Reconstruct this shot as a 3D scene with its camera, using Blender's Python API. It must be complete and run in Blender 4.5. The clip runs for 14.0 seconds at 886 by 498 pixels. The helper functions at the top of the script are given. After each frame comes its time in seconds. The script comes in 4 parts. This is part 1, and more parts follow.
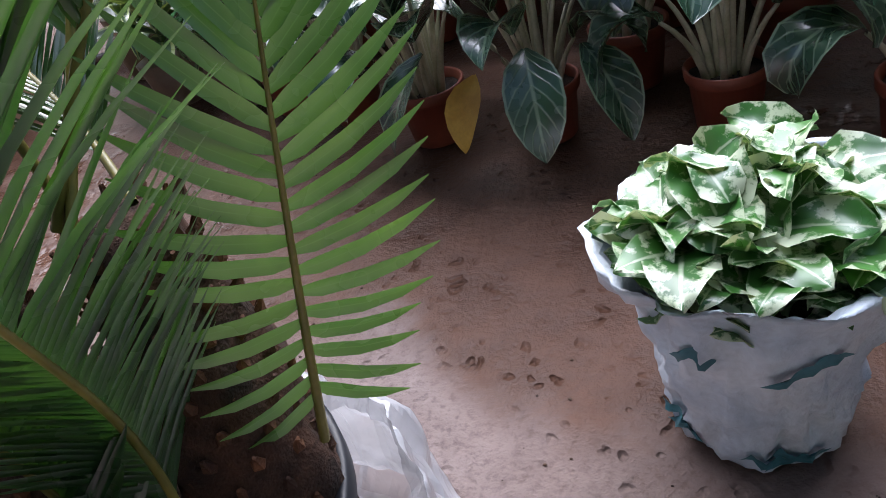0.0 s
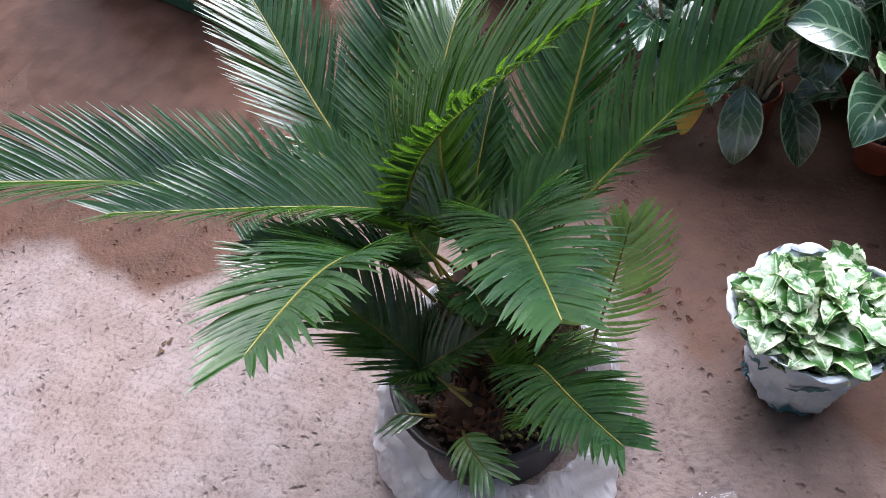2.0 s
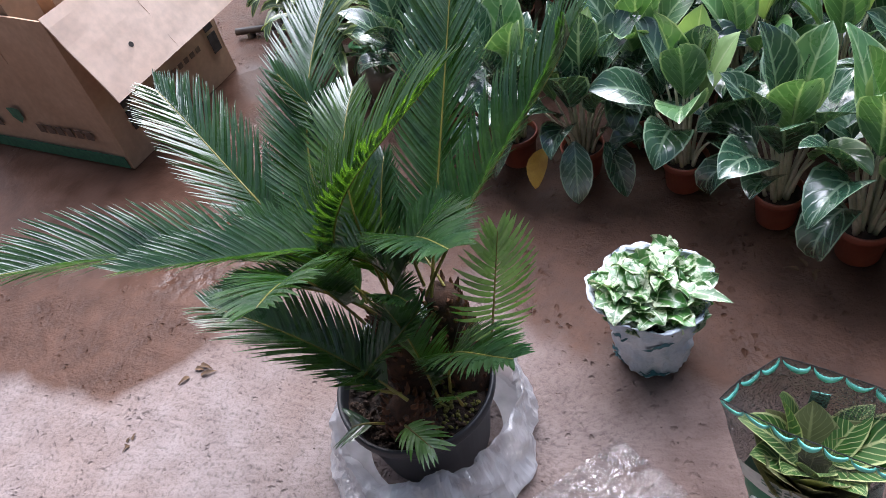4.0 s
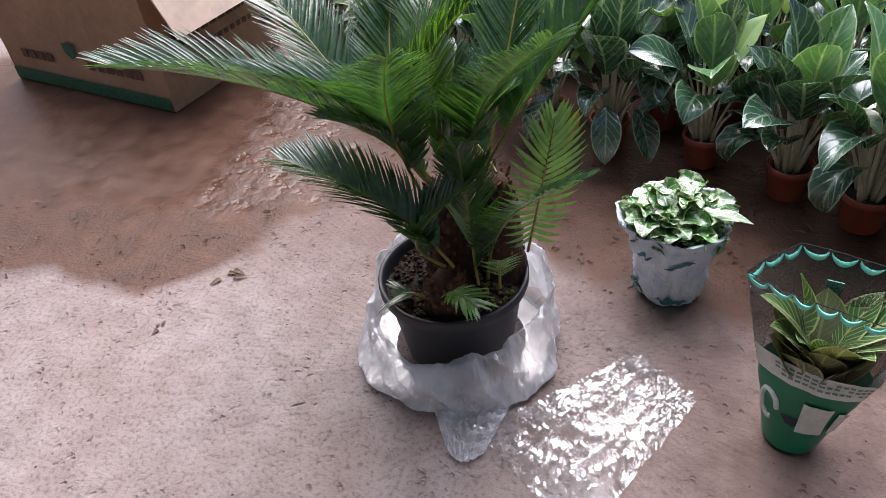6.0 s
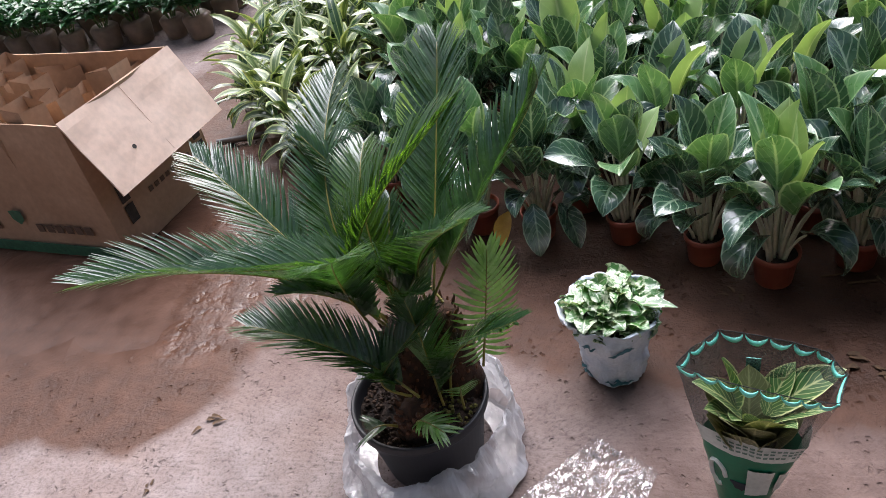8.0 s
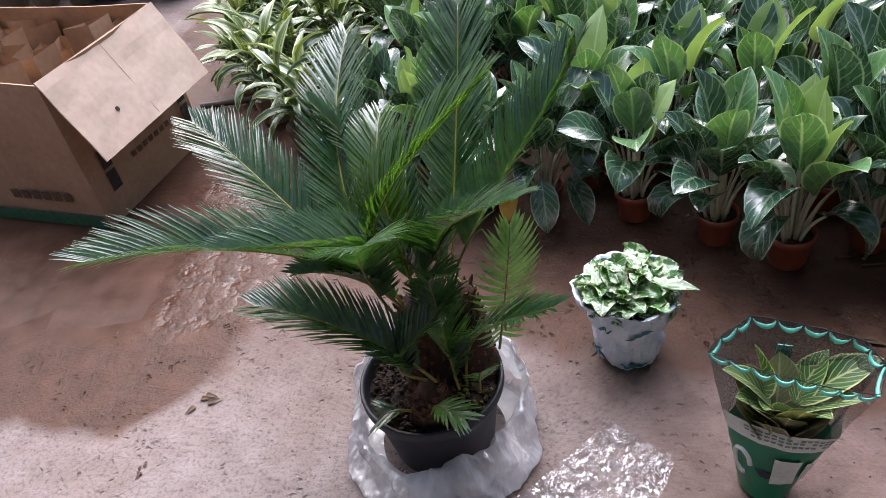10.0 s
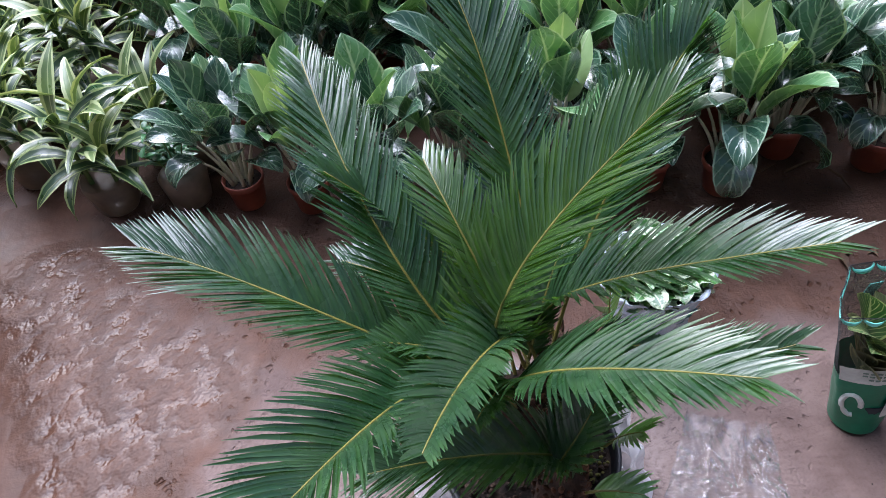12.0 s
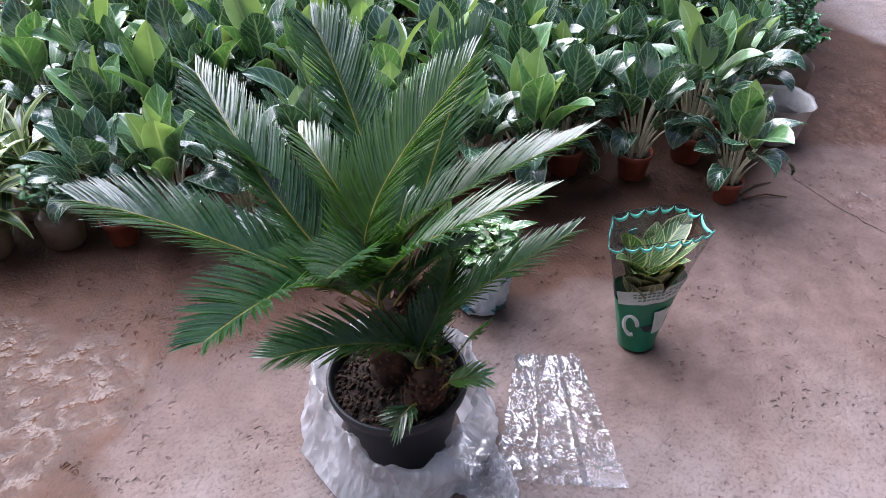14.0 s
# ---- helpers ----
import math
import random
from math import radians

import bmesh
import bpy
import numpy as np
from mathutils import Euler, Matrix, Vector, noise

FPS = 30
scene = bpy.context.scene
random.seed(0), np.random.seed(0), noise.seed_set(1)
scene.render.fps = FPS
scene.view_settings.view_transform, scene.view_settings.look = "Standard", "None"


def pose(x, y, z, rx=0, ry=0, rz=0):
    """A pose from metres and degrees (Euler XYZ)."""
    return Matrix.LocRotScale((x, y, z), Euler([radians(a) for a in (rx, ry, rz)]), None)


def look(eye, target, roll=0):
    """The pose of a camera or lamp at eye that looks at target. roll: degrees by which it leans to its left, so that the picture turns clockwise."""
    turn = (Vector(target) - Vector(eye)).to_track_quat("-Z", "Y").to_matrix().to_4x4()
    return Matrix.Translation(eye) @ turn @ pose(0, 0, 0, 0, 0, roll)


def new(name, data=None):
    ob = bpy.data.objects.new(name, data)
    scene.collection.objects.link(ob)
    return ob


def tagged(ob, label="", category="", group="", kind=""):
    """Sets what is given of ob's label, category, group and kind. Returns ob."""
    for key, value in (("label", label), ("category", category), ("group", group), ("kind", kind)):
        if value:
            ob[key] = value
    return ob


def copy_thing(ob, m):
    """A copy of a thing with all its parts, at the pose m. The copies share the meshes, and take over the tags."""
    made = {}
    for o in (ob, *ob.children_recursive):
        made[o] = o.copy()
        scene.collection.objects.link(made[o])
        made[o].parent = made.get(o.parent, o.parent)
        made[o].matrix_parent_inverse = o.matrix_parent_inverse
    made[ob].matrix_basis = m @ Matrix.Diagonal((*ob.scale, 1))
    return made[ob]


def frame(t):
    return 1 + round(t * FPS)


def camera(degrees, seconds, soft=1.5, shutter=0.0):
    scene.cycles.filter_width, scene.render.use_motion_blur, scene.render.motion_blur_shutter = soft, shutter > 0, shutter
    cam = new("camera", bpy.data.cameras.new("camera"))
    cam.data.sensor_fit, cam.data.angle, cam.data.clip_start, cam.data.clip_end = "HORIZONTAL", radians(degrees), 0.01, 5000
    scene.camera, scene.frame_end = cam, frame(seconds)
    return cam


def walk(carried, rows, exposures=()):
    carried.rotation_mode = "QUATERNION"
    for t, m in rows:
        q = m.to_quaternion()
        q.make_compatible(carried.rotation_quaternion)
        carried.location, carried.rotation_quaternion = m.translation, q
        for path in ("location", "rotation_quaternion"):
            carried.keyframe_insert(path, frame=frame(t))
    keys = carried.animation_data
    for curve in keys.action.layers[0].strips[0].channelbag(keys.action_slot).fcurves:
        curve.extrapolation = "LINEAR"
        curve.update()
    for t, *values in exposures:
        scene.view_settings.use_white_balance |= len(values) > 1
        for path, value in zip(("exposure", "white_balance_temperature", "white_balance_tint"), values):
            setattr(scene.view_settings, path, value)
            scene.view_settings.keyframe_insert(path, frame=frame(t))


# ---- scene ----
cam = camera(61.2, 14.0, 0.85)
PATH = [
    (0, (0.22, -0.221, 0.603), (-0.34, 1.33, -0.526), -17.4),
    (0.5, (0.266, -0.203, 0.664), (-0.443, 1.292, -0.46), -16.9),
    (1, (0.236, -0.269, 0.805), (-0.621, 1.11, -0.363), -14.2),
    (1.5, (0.218, -0.305, 1.081), (-0.54, 0.701, -0.473), -14.6),
    (2, (0.235, -0.437, 1.302), (-0.582, 0.49, -0.27), -17.3),
    (2.5, (0.18, -0.528, 1.385), (-0.485, 0.519, -0.184), -12.0),
    (3, (0.206, -0.599, 1.455), (-0.436, 0.629, 0.013), -13.0),
    (3.5, (0.256, -0.638, 1.486), (-0.39, 0.615, 0.067), -16.8),
    (4, (0.371, -0.732, 1.454), (-0.265, 0.533, 0.041), -16.4),
    (4.2, (0.413, -0.823, 1.42), (-0.214, 0.443, 0.004), -12.7),
    (6.3, (0.257, -1.111, 1.285), (-0.301, 0.323, 0.008), -5.8),
    (6.5, (0.236, -1.102, 1.308), (-0.285, 0.338, 0.022), -5.7),
    (7, (0.235, -1.109, 1.364), (-0.263, 0.343, 0.082), -7.9),
    (7.5, (0.339, -1.111, 1.455), (-0.166, 0.374, 0.214), -13.0),
    (8, (0.345, -1.112, 1.507), (-0.14, 0.425, 0.323), -13.3),
    (8.2, (0.347, -1.115, 1.507), (-0.139, 0.437, 0.343), -12.9),
    (10.3, (0.193, -1.02, 1.489), (-0.169, 0.439, 0.17), -9.8),
    (10.5, (0.167, -0.991, 1.494), (-0.174, 0.43, 0.129), -9.1),
    (11, (0.005, -0.836, 1.465), (-0.334, 0.589, 0.103), -10.3),
    (11.5, (-0.176, -0.63, 1.469), (-0.342, 0.807, 0.088), -12.5),
    (12, (-0.438, -0.581, 1.483), (-0.061, 0.731, 0.022), -7.3),
    (12.5, (-0.69, -0.684, 1.522), (-0.01, 0.504, 0.064), -4.8),
    (13, (-0.712, -0.762, 1.536), (0.059, 0.476, 0.167), -3.8),
    (13.5, (-0.697, -0.919, 1.51), (0.128, 0.348, 0.201), -1.7),
    (14, (-0.703, -1.008, 1.527), (0.157, 0.285, 0.266), -0.2),
]
walk(cam, [(t, look(eye, target, roll)) for t, eye, target, roll in PATH], ((0, 0.9, 6050, 10), (1, 1.02, 6200, 9), (1.6, 1.0, 6200, 10), (2.5, 1.05, 6150, 10), (4, 0.95, 6100, 10), (7, 0.86, 6550, 10), (8, 0.84, 6500, 10), (11, 0.85, 6150, 12), (11.6, 0.84, 5950, 12), (12.2, 0.98, 5750, 12), (14, 0.95, 5950, 13)))
SKY, SUN = 0.075, 4.7

# ---- light ----
world = bpy.data.worlds.new("overcast_sky")
scene.world = world
world.use_nodes = True
wn = world.node_tree.nodes
sky = wn.new("ShaderNodeTexSky")
sky.sky_type = "NISHITA"
sky.sun_disc = False
sky.sun_elevation = radians(44)
sky.sun_rotation = radians(345)
sky.air_density = 1.0
sky.dust_density = 5.0
world.node_tree.links.new(sky.outputs[0], wn["Background"].inputs[0])
wn["Background"].inputs[1].default_value = SKY
sun = new("sun", bpy.data.lights.new("sun", "SUN"))
sun.data.energy = SUN
sun.data.angle = radians(66)
sun.data.color = (0.91, 0.895, 1.0)
sun.matrix_basis = look((-0.4, 3.0, 5.2), (0, 0, 0))


# ---- materials ----
def material(name):
    m = bpy.data.materials.new(name)
    m.use_nodes = True
    return m, m.node_tree.nodes, m.node_tree.links, m.node_tree.nodes["Principled BSDF"]


def tex(nodes, links, scale, detail=4.0, rough=0.55, coord="Object", dims=(1, 1, 1)):
    co = nodes.new("ShaderNodeTexCoord")
    mp = nodes.new("ShaderNodeMapping")
    mp.inputs["Scale"].default_value = dims
    n = nodes.new("ShaderNodeTexNoise")
    n.inputs["Scale"].default_value = scale
    n.inputs["Detail"].default_value = detail
    n.inputs["Roughness"].default_value = rough
    links.new(co.outputs[coord], mp.inputs[0])
    links.new(mp.outputs[0], n.inputs[0])
    return n.outputs[0]


def ramp(nodes, links, src, stops):
    r = nodes.new("ShaderNodeValToRGB")
    while len(r.color_ramp.elements) < len(stops):
        r.color_ramp.elements.new(0.5)
    for e, (p, c) in zip(r.color_ramp.elements, stops):
        e.position = p
        e.color = (c, c, c, 1) if isinstance(c, (int, float)) else (*c, 1)
    links.new(src, r.inputs[0])
    return r.outputs[0]


def mix(nodes, links, fac, a, b, mode="MIX"):
    m = nodes.new("ShaderNodeMix")
    m.data_type = "RGBA"
    m.blend_type = mode
    for k, v in ((0, fac), (6, a), (7, b)):
        if isinstance(v, (int, float)):
            m.inputs[k].default_value = v if k == 0 else (v, v, v, 1)
        elif isinstance(v, tuple):
            m.inputs[k].default_value = (*v, 1)
        else:
            links.new(v, m.inputs[k])
    return m.outputs[2]


def maths(nodes, links, op, *vals):
    m = nodes.new("ShaderNodeMath")
    m.operation = op
    for i, v in enumerate(vals):
        if isinstance(v, (int, float)):
            m.inputs[i].default_value = v
        else:
            links.new(v, m.inputs[i])
    return m.outputs[0]


def bump(nodes, links, bsdf, src, strength, dist):
    b = nodes.new("ShaderNodeBump")
    b.inputs["Strength"].default_value = strength
    b.inputs["Distance"].default_value = dist
    links.new(src, b.inputs["Height"])
    links.new(b.outputs[0], bsdf.inputs["Normal"])
    return b


def surface(name, c1, c2, scale, rough=0.6, relief=0.0, metal=0.0, spread=(0.35, 0.65), vary=0.0):
    """A plain procedural surface: two tones in noise, fine relief."""
    m, n, l, b = material(name)
    coarse = tex(n, l, scale)
    col = ramp(n, l, coarse, ((spread[0], c1), (spread[1], c2)))
    fine = tex(n, l, scale * 9, 3)
    col = mix(n, l, 0.25, col, ramp(n, l, fine, ((0.3, 0.35), (0.7, 1.0))), "MULTIPLY")
    if vary:
        oi = n.new("ShaderNodeObjectInfo")
        col = mix(n, l, vary, col, ramp(n, l, oi.outputs["Random"], ((0, 0.35), (1, 1.0))), "MULTIPLY")
    l.new(col, b.inputs["Base Color"])
    b.inputs["Roughness"].default_value = rough
    b.inputs["Metallic"].default_value = metal
    if relief:
        bump(n, l, b, fine, 0.6, relief)
    return m


def uv_axes(n, l):
    """u: -1 to 1 across a blade; v: 0 to 1 along it."""
    uv = n.new("ShaderNodeUVMap")
    s = n.new("ShaderNodeSeparateXYZ")
    l.new(uv.outputs[0], s.inputs[0])
    return s.outputs[0], s.outputs[1]


def leaf_material(name, dark, light, pale, veins=8.0, slant=1.6, vein_w=0.12, vein_amt=0.55, edge=0.93, edge_amt=0.6,
                  rough=0.3, translucent=0.18, blotch=0.0, stripe=0.0, coat=0.0, glow=(1.0, 1.0, 0.45)):
    """Blade of a leaf: two greens, a pale midrib, slanting side veins, a pale margin."""
    m, n, l, b = material(name)
    u, v = uv_axes(n, l)
    oi = n.new("ShaderNodeObjectInfo")
    gi = n.new("ShaderNodeNewGeometry")
    rnd = maths(n, l, "FRACT", maths(n, l, "ADD", oi.outputs["Random"], gi.outputs["Random Per Island"]))
    au = maths(n, l, "ABSOLUTE", u)
    noise_1 = tex(n, l, 14, 3)
    col = mix(n, l, ramp(n, l, noise_1, ((0.35, 0.0), (0.7, 1.0))), dark, light)
    col = mix(n, l, 0.5, col, ramp(n, l, rnd, ((0, 0.55), (1, 1.0))), "MULTIPLY")
    wob = maths(n, l, "MULTIPLY", maths(n, l, "SUBTRACT", noise_1, 0.5), 0.9)
    ph = maths(n, l, "ADD", maths(n, l, "SUBTRACT", maths(n, l, "MULTIPLY", v, veins), maths(n, l, "MULTIPLY", au, slant)), wob)
    fr = maths(n, l, "ABSOLUTE", maths(n, l, "SUBTRACT", maths(n, l, "FRACT", ph), 0.5))
    line = ramp(n, l, fr, ((0.0, 1.0), (vein_w, 0.0)))
    line = maths(n, l, "MULTIPLY", line, vein_amt)
    col = mix(n, l, line, col, pale)
    mid = ramp(n, l, au, ((0.03, 0.75), (0.09, 0.0)))
    col = mix(n, l, mid, col, pale)
    if stripe:
        col = mix(n, l, ramp(n, l, au, ((stripe - 0.08, 0.0), (stripe, 1.0))), col, pale)
    if blotch:
        bl = ramp(n, l, maths(n, l, "ADD", tex(n, l, 55, 4, 0.65), maths(n, l, "MULTIPLY", au, blotch)), ((0.565, 0.0), (0.64, 1.0)))
        col = mix(n, l, bl, col, pale)
    col = mix(n, l, maths(n, l, "MULTIPLY", ramp(n, l, au, ((edge - 0.04, 0.0), (edge, 1.0))), edge_amt), col, pale)
    l.new(col, b.inputs["Base Color"])
    l.new(ramp(n, l, tex(n, l, 30, 2), ((0.3, rough * 0.75), (0.7, rough * 1.3))), b.inputs["Roughness"])
    b.inputs["Specular IOR Level"].default_value = 1.0
    b.inputs["Coat Weight"].default_value = coat
    b.inputs["Coat Roughness"].default_value = rough * 1.1
    b.inputs["Coat IOR"].default_value = 1.6
    bump(n, l, b, maths(n, l, "SUBTRACT", maths(n, l, "MULTIPLY", noise_1, 0.5), line), 0.35, 0.004)
    tr = n.new("ShaderNodeBsdfTranslucent")
    l.new(mix(n, l, 1.0, col, glow, "MULTIPLY"), tr.inputs[0])
    mx = n.new("ShaderNodeMixShader")
    mx.inputs[0].default_value = translucent
    l.new(b.outputs[0], mx.inputs[1])
    l.new(tr.outputs[0], mx.inputs[2])
    l.new(mx.outputs[0], n["Material Output"].inputs[0])
    return m


def plastic_film(name, tint, haze, gloss=0.1, sheen=2.0, spread=0.2, scale=18, crinkle=0.0):
    """Thin clear plastic: see-through, hazy in patches, with sharp gloss."""
    m, n, l, b = material(name)
    tr = n.new("ShaderNodeBsdfTransparent")
    tr.inputs[0].default_value = (0.96, 0.96, 0.96, 1)
    b.inputs["Base Color"].default_value = (*tint, 1)
    b.inputs["Roughness"].default_value = gloss + 0.1
    gl = n.new("ShaderNodeBsdfGlossy")
    gl.inputs["Roughness"].default_value = gloss
    fr = n.new("ShaderNodeFresnel")
    fr.inputs[0].default_value = 1.5
    if crinkle:
        ridge = maths(n, l, "ABSOLUTE", maths(n, l, "SUBTRACT", tex(n, l, 24, 3, 0.6), 0.5))
        bp = bump(n, l, b, ridge, 1.0, crinkle)
        l.new(bp.outputs[0], gl.inputs["Normal"])
    clear = n.new("ShaderNodeMixShader")
    l.new(maths(n, l, "MINIMUM", maths(n, l, "MULTIPLY", fr.outputs[0], sheen), 0.9), clear.inputs[0])
    l.new(tr.outputs[0], clear.inputs[1])
    l.new(gl.outputs[0], clear.inputs[2])
    mx = n.new("ShaderNodeMixShader")
    patch = tex(n, l, scale, 3)
    l.new(ramp(n, l, patch, ((0.35, max(0.0, haze - spread)), (0.7, min(1.0, haze + spread)))), mx.inputs[0])
    l.new(clear.outputs[0], mx.inputs[1])
    l.new(b.outputs[0], mx.inputs[2])
    l.new(mx.outputs[0], n["Material Output"].inputs[0])
    tl = n.new("ShaderNodeBsdfTranslucent")
    tl.inputs[0].default_value = (*tint, 1)
    milk = n.new("ShaderNodeMixShader")
    milk.inputs[0].default_value = 0.4
    l.new(b.outputs[0], milk.inputs[1])
    l.new(tl.outputs[0], milk.inputs[2])
    l.new(milk.outputs[0], mx.inputs[2])
    return m


def floor_material():
    """Worn reddish-brown concrete, dry and dusty, damp and wet in patches."""
    m, n, l, b = material("worn_concrete")
    co = n.new("ShaderNodeTexCoord")
    s = n.new("ShaderNodeSeparateXYZ")
    l.new(co.outputs["Object"], s.inputs[0])
    x, y = s.outputs[0], s.outputs[1]
    big, med, fine = tex(n, l, 2.3, 4), tex(n, l, 11, 5, 0.6), tex(n, l, 90, 4, 0.65)

    def blobs(spots, lo, hi, amount):
        total = None
        for cx, cy, r in spots:
            dx = maths(n, l, "MULTIPLY", maths(n, l, "SUBTRACT", x, cx), 1 / r)
            dy = maths(n, l, "MULTIPLY", maths(n, l, "SUBTRACT", y, cy), 1 / r)
            d = maths(n, l, "SQRT", maths(n, l, "ADD", maths(n, l, "MULTIPLY", dx, dx), maths(n, l, "MULTIPLY", dy, dy)))
            f = maths(n, l, "SUBTRACT", 1.0, d)
            total = f if total is None else maths(n, l, "MAXIMUM", total, f)
        edge = maths(n, l, "MULTIPLY", maths(n, l, "SUBTRACT", big, 0.5), amount)
        edge_2 = maths(n, l, "MULTIPLY", maths(n, l, "SUBTRACT", med, 0.5), amount * 0.35)
        return ramp(n, l, maths(n, l, "ADD", maths(n, l, "ADD", total, edge), edge_2), ((lo, 0.0), (hi, 1.0)))

    # damp patches; those under the stock also paint in the shade among the pots
    damp = blobs(((-0.85, 0.68, 0.32), (-0.62, 0.98, 0.4), (-1.7, 0.6, 0.75), (-1.2, 0.4, 0.45), (-1.0, 0.78, 0.5), (-0.85, 1.1, 0.5), (-2.4, 0.5, 0.8), (-1.2, 1.4, 0.9), (0.35, 1.55, 1.3), (-0.3, 1.2, 0.8), (0.3, 0.8, 0.6), (0.5, 0.62, 0.45), (0.9, 0.5, 0.45),
                  (1.2, 1.2, 1.05), (2.4, 0.7, 0.7), (-0.6, 2.4, 1.6)), 0.02, 0.14, 0.5)
    lumps = tex(n, l, 17, 3, 0.55)
    puddle = blobs(((-1.75, 0.75, 0.55), (-1.3, 0.62, 0.36), (-1.25, 0.95, 0.36), (-1.2, 1.25, 0.35), (-2.4, 0.7, 0.5)), 0.05, 0.3, 0.3)
    ice = blobs(((-1.02, 0.45, 0.17), (-0.95, 0.6, 0.26), (-0.98, 0.82, 0.26), (-1.08, 1.08, 0.22), (-0.8, 0.62, 0.24), (2.15, 0.22, 0.3), (2.4, 0.3, 0.4), (1.69, -0.03, 0.09), (0.45, 0.8, 0.12), (0.64, 0.66, 0.1)), 0.1, 0.4, 0.5)
    dry = ramp(n, l, med, ((0.3, (0.185, 0.142, 0.13)), (0.55, (0.242, 0.197, 0.184)), (0.75, (0.285, 0.24, 0.228))))
    dry = mix(n, l, ramp(n, l, big, ((0.4, 0.0), (0.65, 0.6))), dry, (0.205, 0.138, 0.11))
    dry = mix(n, l, 0.6, dry, ramp(n, l, fine, ((0.34, 0.35), (0.5, 1.0))), "MULTIPLY")
    moist = mix(n, l, ramp(n, l, med, ((0.35, 0.0), (0.7, 1.0))), (0.062, 0.031, 0.02), (0.105, 0.055, 0.037))
    # soft-edged areas of darker brown, mostly east and along the front row
    browner = blobs(((1.7, 0.0, 1.4), (1.1, 0.35, 1.0), (0.6, 0.5, 0.85), (0.75, 0.05, 0.75), (-0.5, 0.9, 0.9), (2.2, -1.0, 1.3)), 0.0, 0.5, 0.5)
    dry = mix(n, l, maths(n, l, "MULTIPLY", browner, 0.85), dry, mix(n, l, ramp(n, l, med, ((0.35, 0.0), (0.65, 1.0))), (0.085, 0.05, 0.04), (0.145, 0.093, 0.076)))
    col = mix(n, l, damp, dry, moist)
    l.new(col, b.inputs["Base Color"])
    rough = mix(n, l, damp, ramp(n, l, fine, ((0.3, 0.85), (0.7, 0.68))), ramp(n, l, med, ((0.35, 0.34), (0.65, 0.58))))
    rough = mix(n, l, puddle, rough, ramp(n, l, med, ((0.35, 0.3), (0.65, 0.45))))
    l.new(mix(n, l, ice, rough, ramp(n, l, lumps, ((0.4, 0.12), (0.52, 0.55)))), b.inputs["Roughness"])
    l.new(mix(n, l, ice, mix(n, l, damp, 0.38, 0.17), 0.24), b.inputs["Specular IOR Level"])
    pits = n.new("ShaderNodeTexVoronoi")
    pits.inputs["Scale"].default_value = 38
    pits.inputs["Randomness"].default_value = 1.0
    warp = n.new("ShaderNodeTexNoise")
    warp.inputs["Scale"].default_value = 22
    warp.inputs["Detail"].default_value = 3
    l.new(co.outputs["Object"], warp.inputs[0])
    off = n.new("ShaderNodeVectorMath")
    off.operation = "MULTIPLY_ADD"
    off.inputs[1].default_value = (0.05, 0.05, 0.05)
    l.new(warp.outputs["Color"], off.inputs[0])
    l.new(co.outputs["Object"], off.inputs[2])
    l.new(off.outputs[0], pits.inputs[0])
    pit = ramp(n, l, pits.outputs["Distance"], ((0.05, 0.0), (0.3, 1.0)))
    pit = mix(n, l, ramp(n, l, tex(n, l, 5.5, 3), ((0.4, 0.0), (0.56, 1.0))), pit, 1.0)
    h = maths(n, l, "ADD", maths(n, l, "MULTIPLY", pit, 0.52), maths(n, l, "ADD", maths(n, l, "MULTIPLY", med, 0.9), maths(n, l, "MULTIPLY", fine, 0.25)))
    h = mix(n, l, puddle, h, maths(n, l, "MULTIPLY", med, 0.3))
    h = mix(n, l, ice, h, maths(n, l, "MULTIPLY", lumps, 1.5))
    bump(n, l, b, h, 0.95, 0.014)
    return m


M_FLOOR = floor_material()
M_WALL = surface("grey_render", (0.14, 0.14, 0.14), (0.2, 0.2, 0.2), 1.5, 0.85, 0.002)
M_POT = surface("black_plastic", (0.013, 0.014, 0.018), (0.022, 0.024, 0.03), 8, 0.52, 0.0004)
M_TERRA = surface("terracotta_plastic", (0.22, 0.05, 0.027), (0.33, 0.085, 0.046), 9, 0.5, 0.0005, vary=0.45)
M_SOIL = surface("dark_potting_soil", (0.01, 0.007, 0.005), (0.045, 0.026, 0.017), 45, 0.95, 0.006)
M_CRUMB = surface("soil_crumbs", (0.016, 0.01, 0.007), (0.09, 0.05, 0.03), 30, 0.95, 0.004, vary=0.6)
M_MOSS = surface("yellow_green_moss", (0.10, 0.10, 0.02), (0.22, 0.2, 0.05), 60, 0.95, 0.004)
M_BARK = surface("fibrous_brown_trunk", (0.02, 0.011, 0.007), (0.085, 0.038, 0.02), 35, 0.95, 0.006)
M_SCALE = surface("rusty_leaf_bases", (0.05, 0.02, 0.01), (0.2, 0.08, 0.032), 40, 0.85, 0.003, vary=0.5)
M_CARD = surface("corrugated_cardboard", (0.42, 0.265, 0.165), (0.5, 0.335, 0.22), 5, 0.85, 0.0008)
M_CARD_IN = surface("pale_cardboard_liner", (0.76, 0.56, 0.44), (0.84, 0.65, 0.53), 4, 0.8, 0.0006)
M_INK = surface("black_print", (0.03, 0.025, 0.022), (0.06, 0.05, 0.045), 60, 0.75)
M_INK_SOFT = surface("faded_brown_print", (0.12, 0.075, 0.05), (0.17, 0.11, 0.075), 80, 0.8)
M_INK_GREEN = surface("green_print", (0.03, 0.12, 0.07), (0.05, 0.18, 0.10), 60, 0.7)
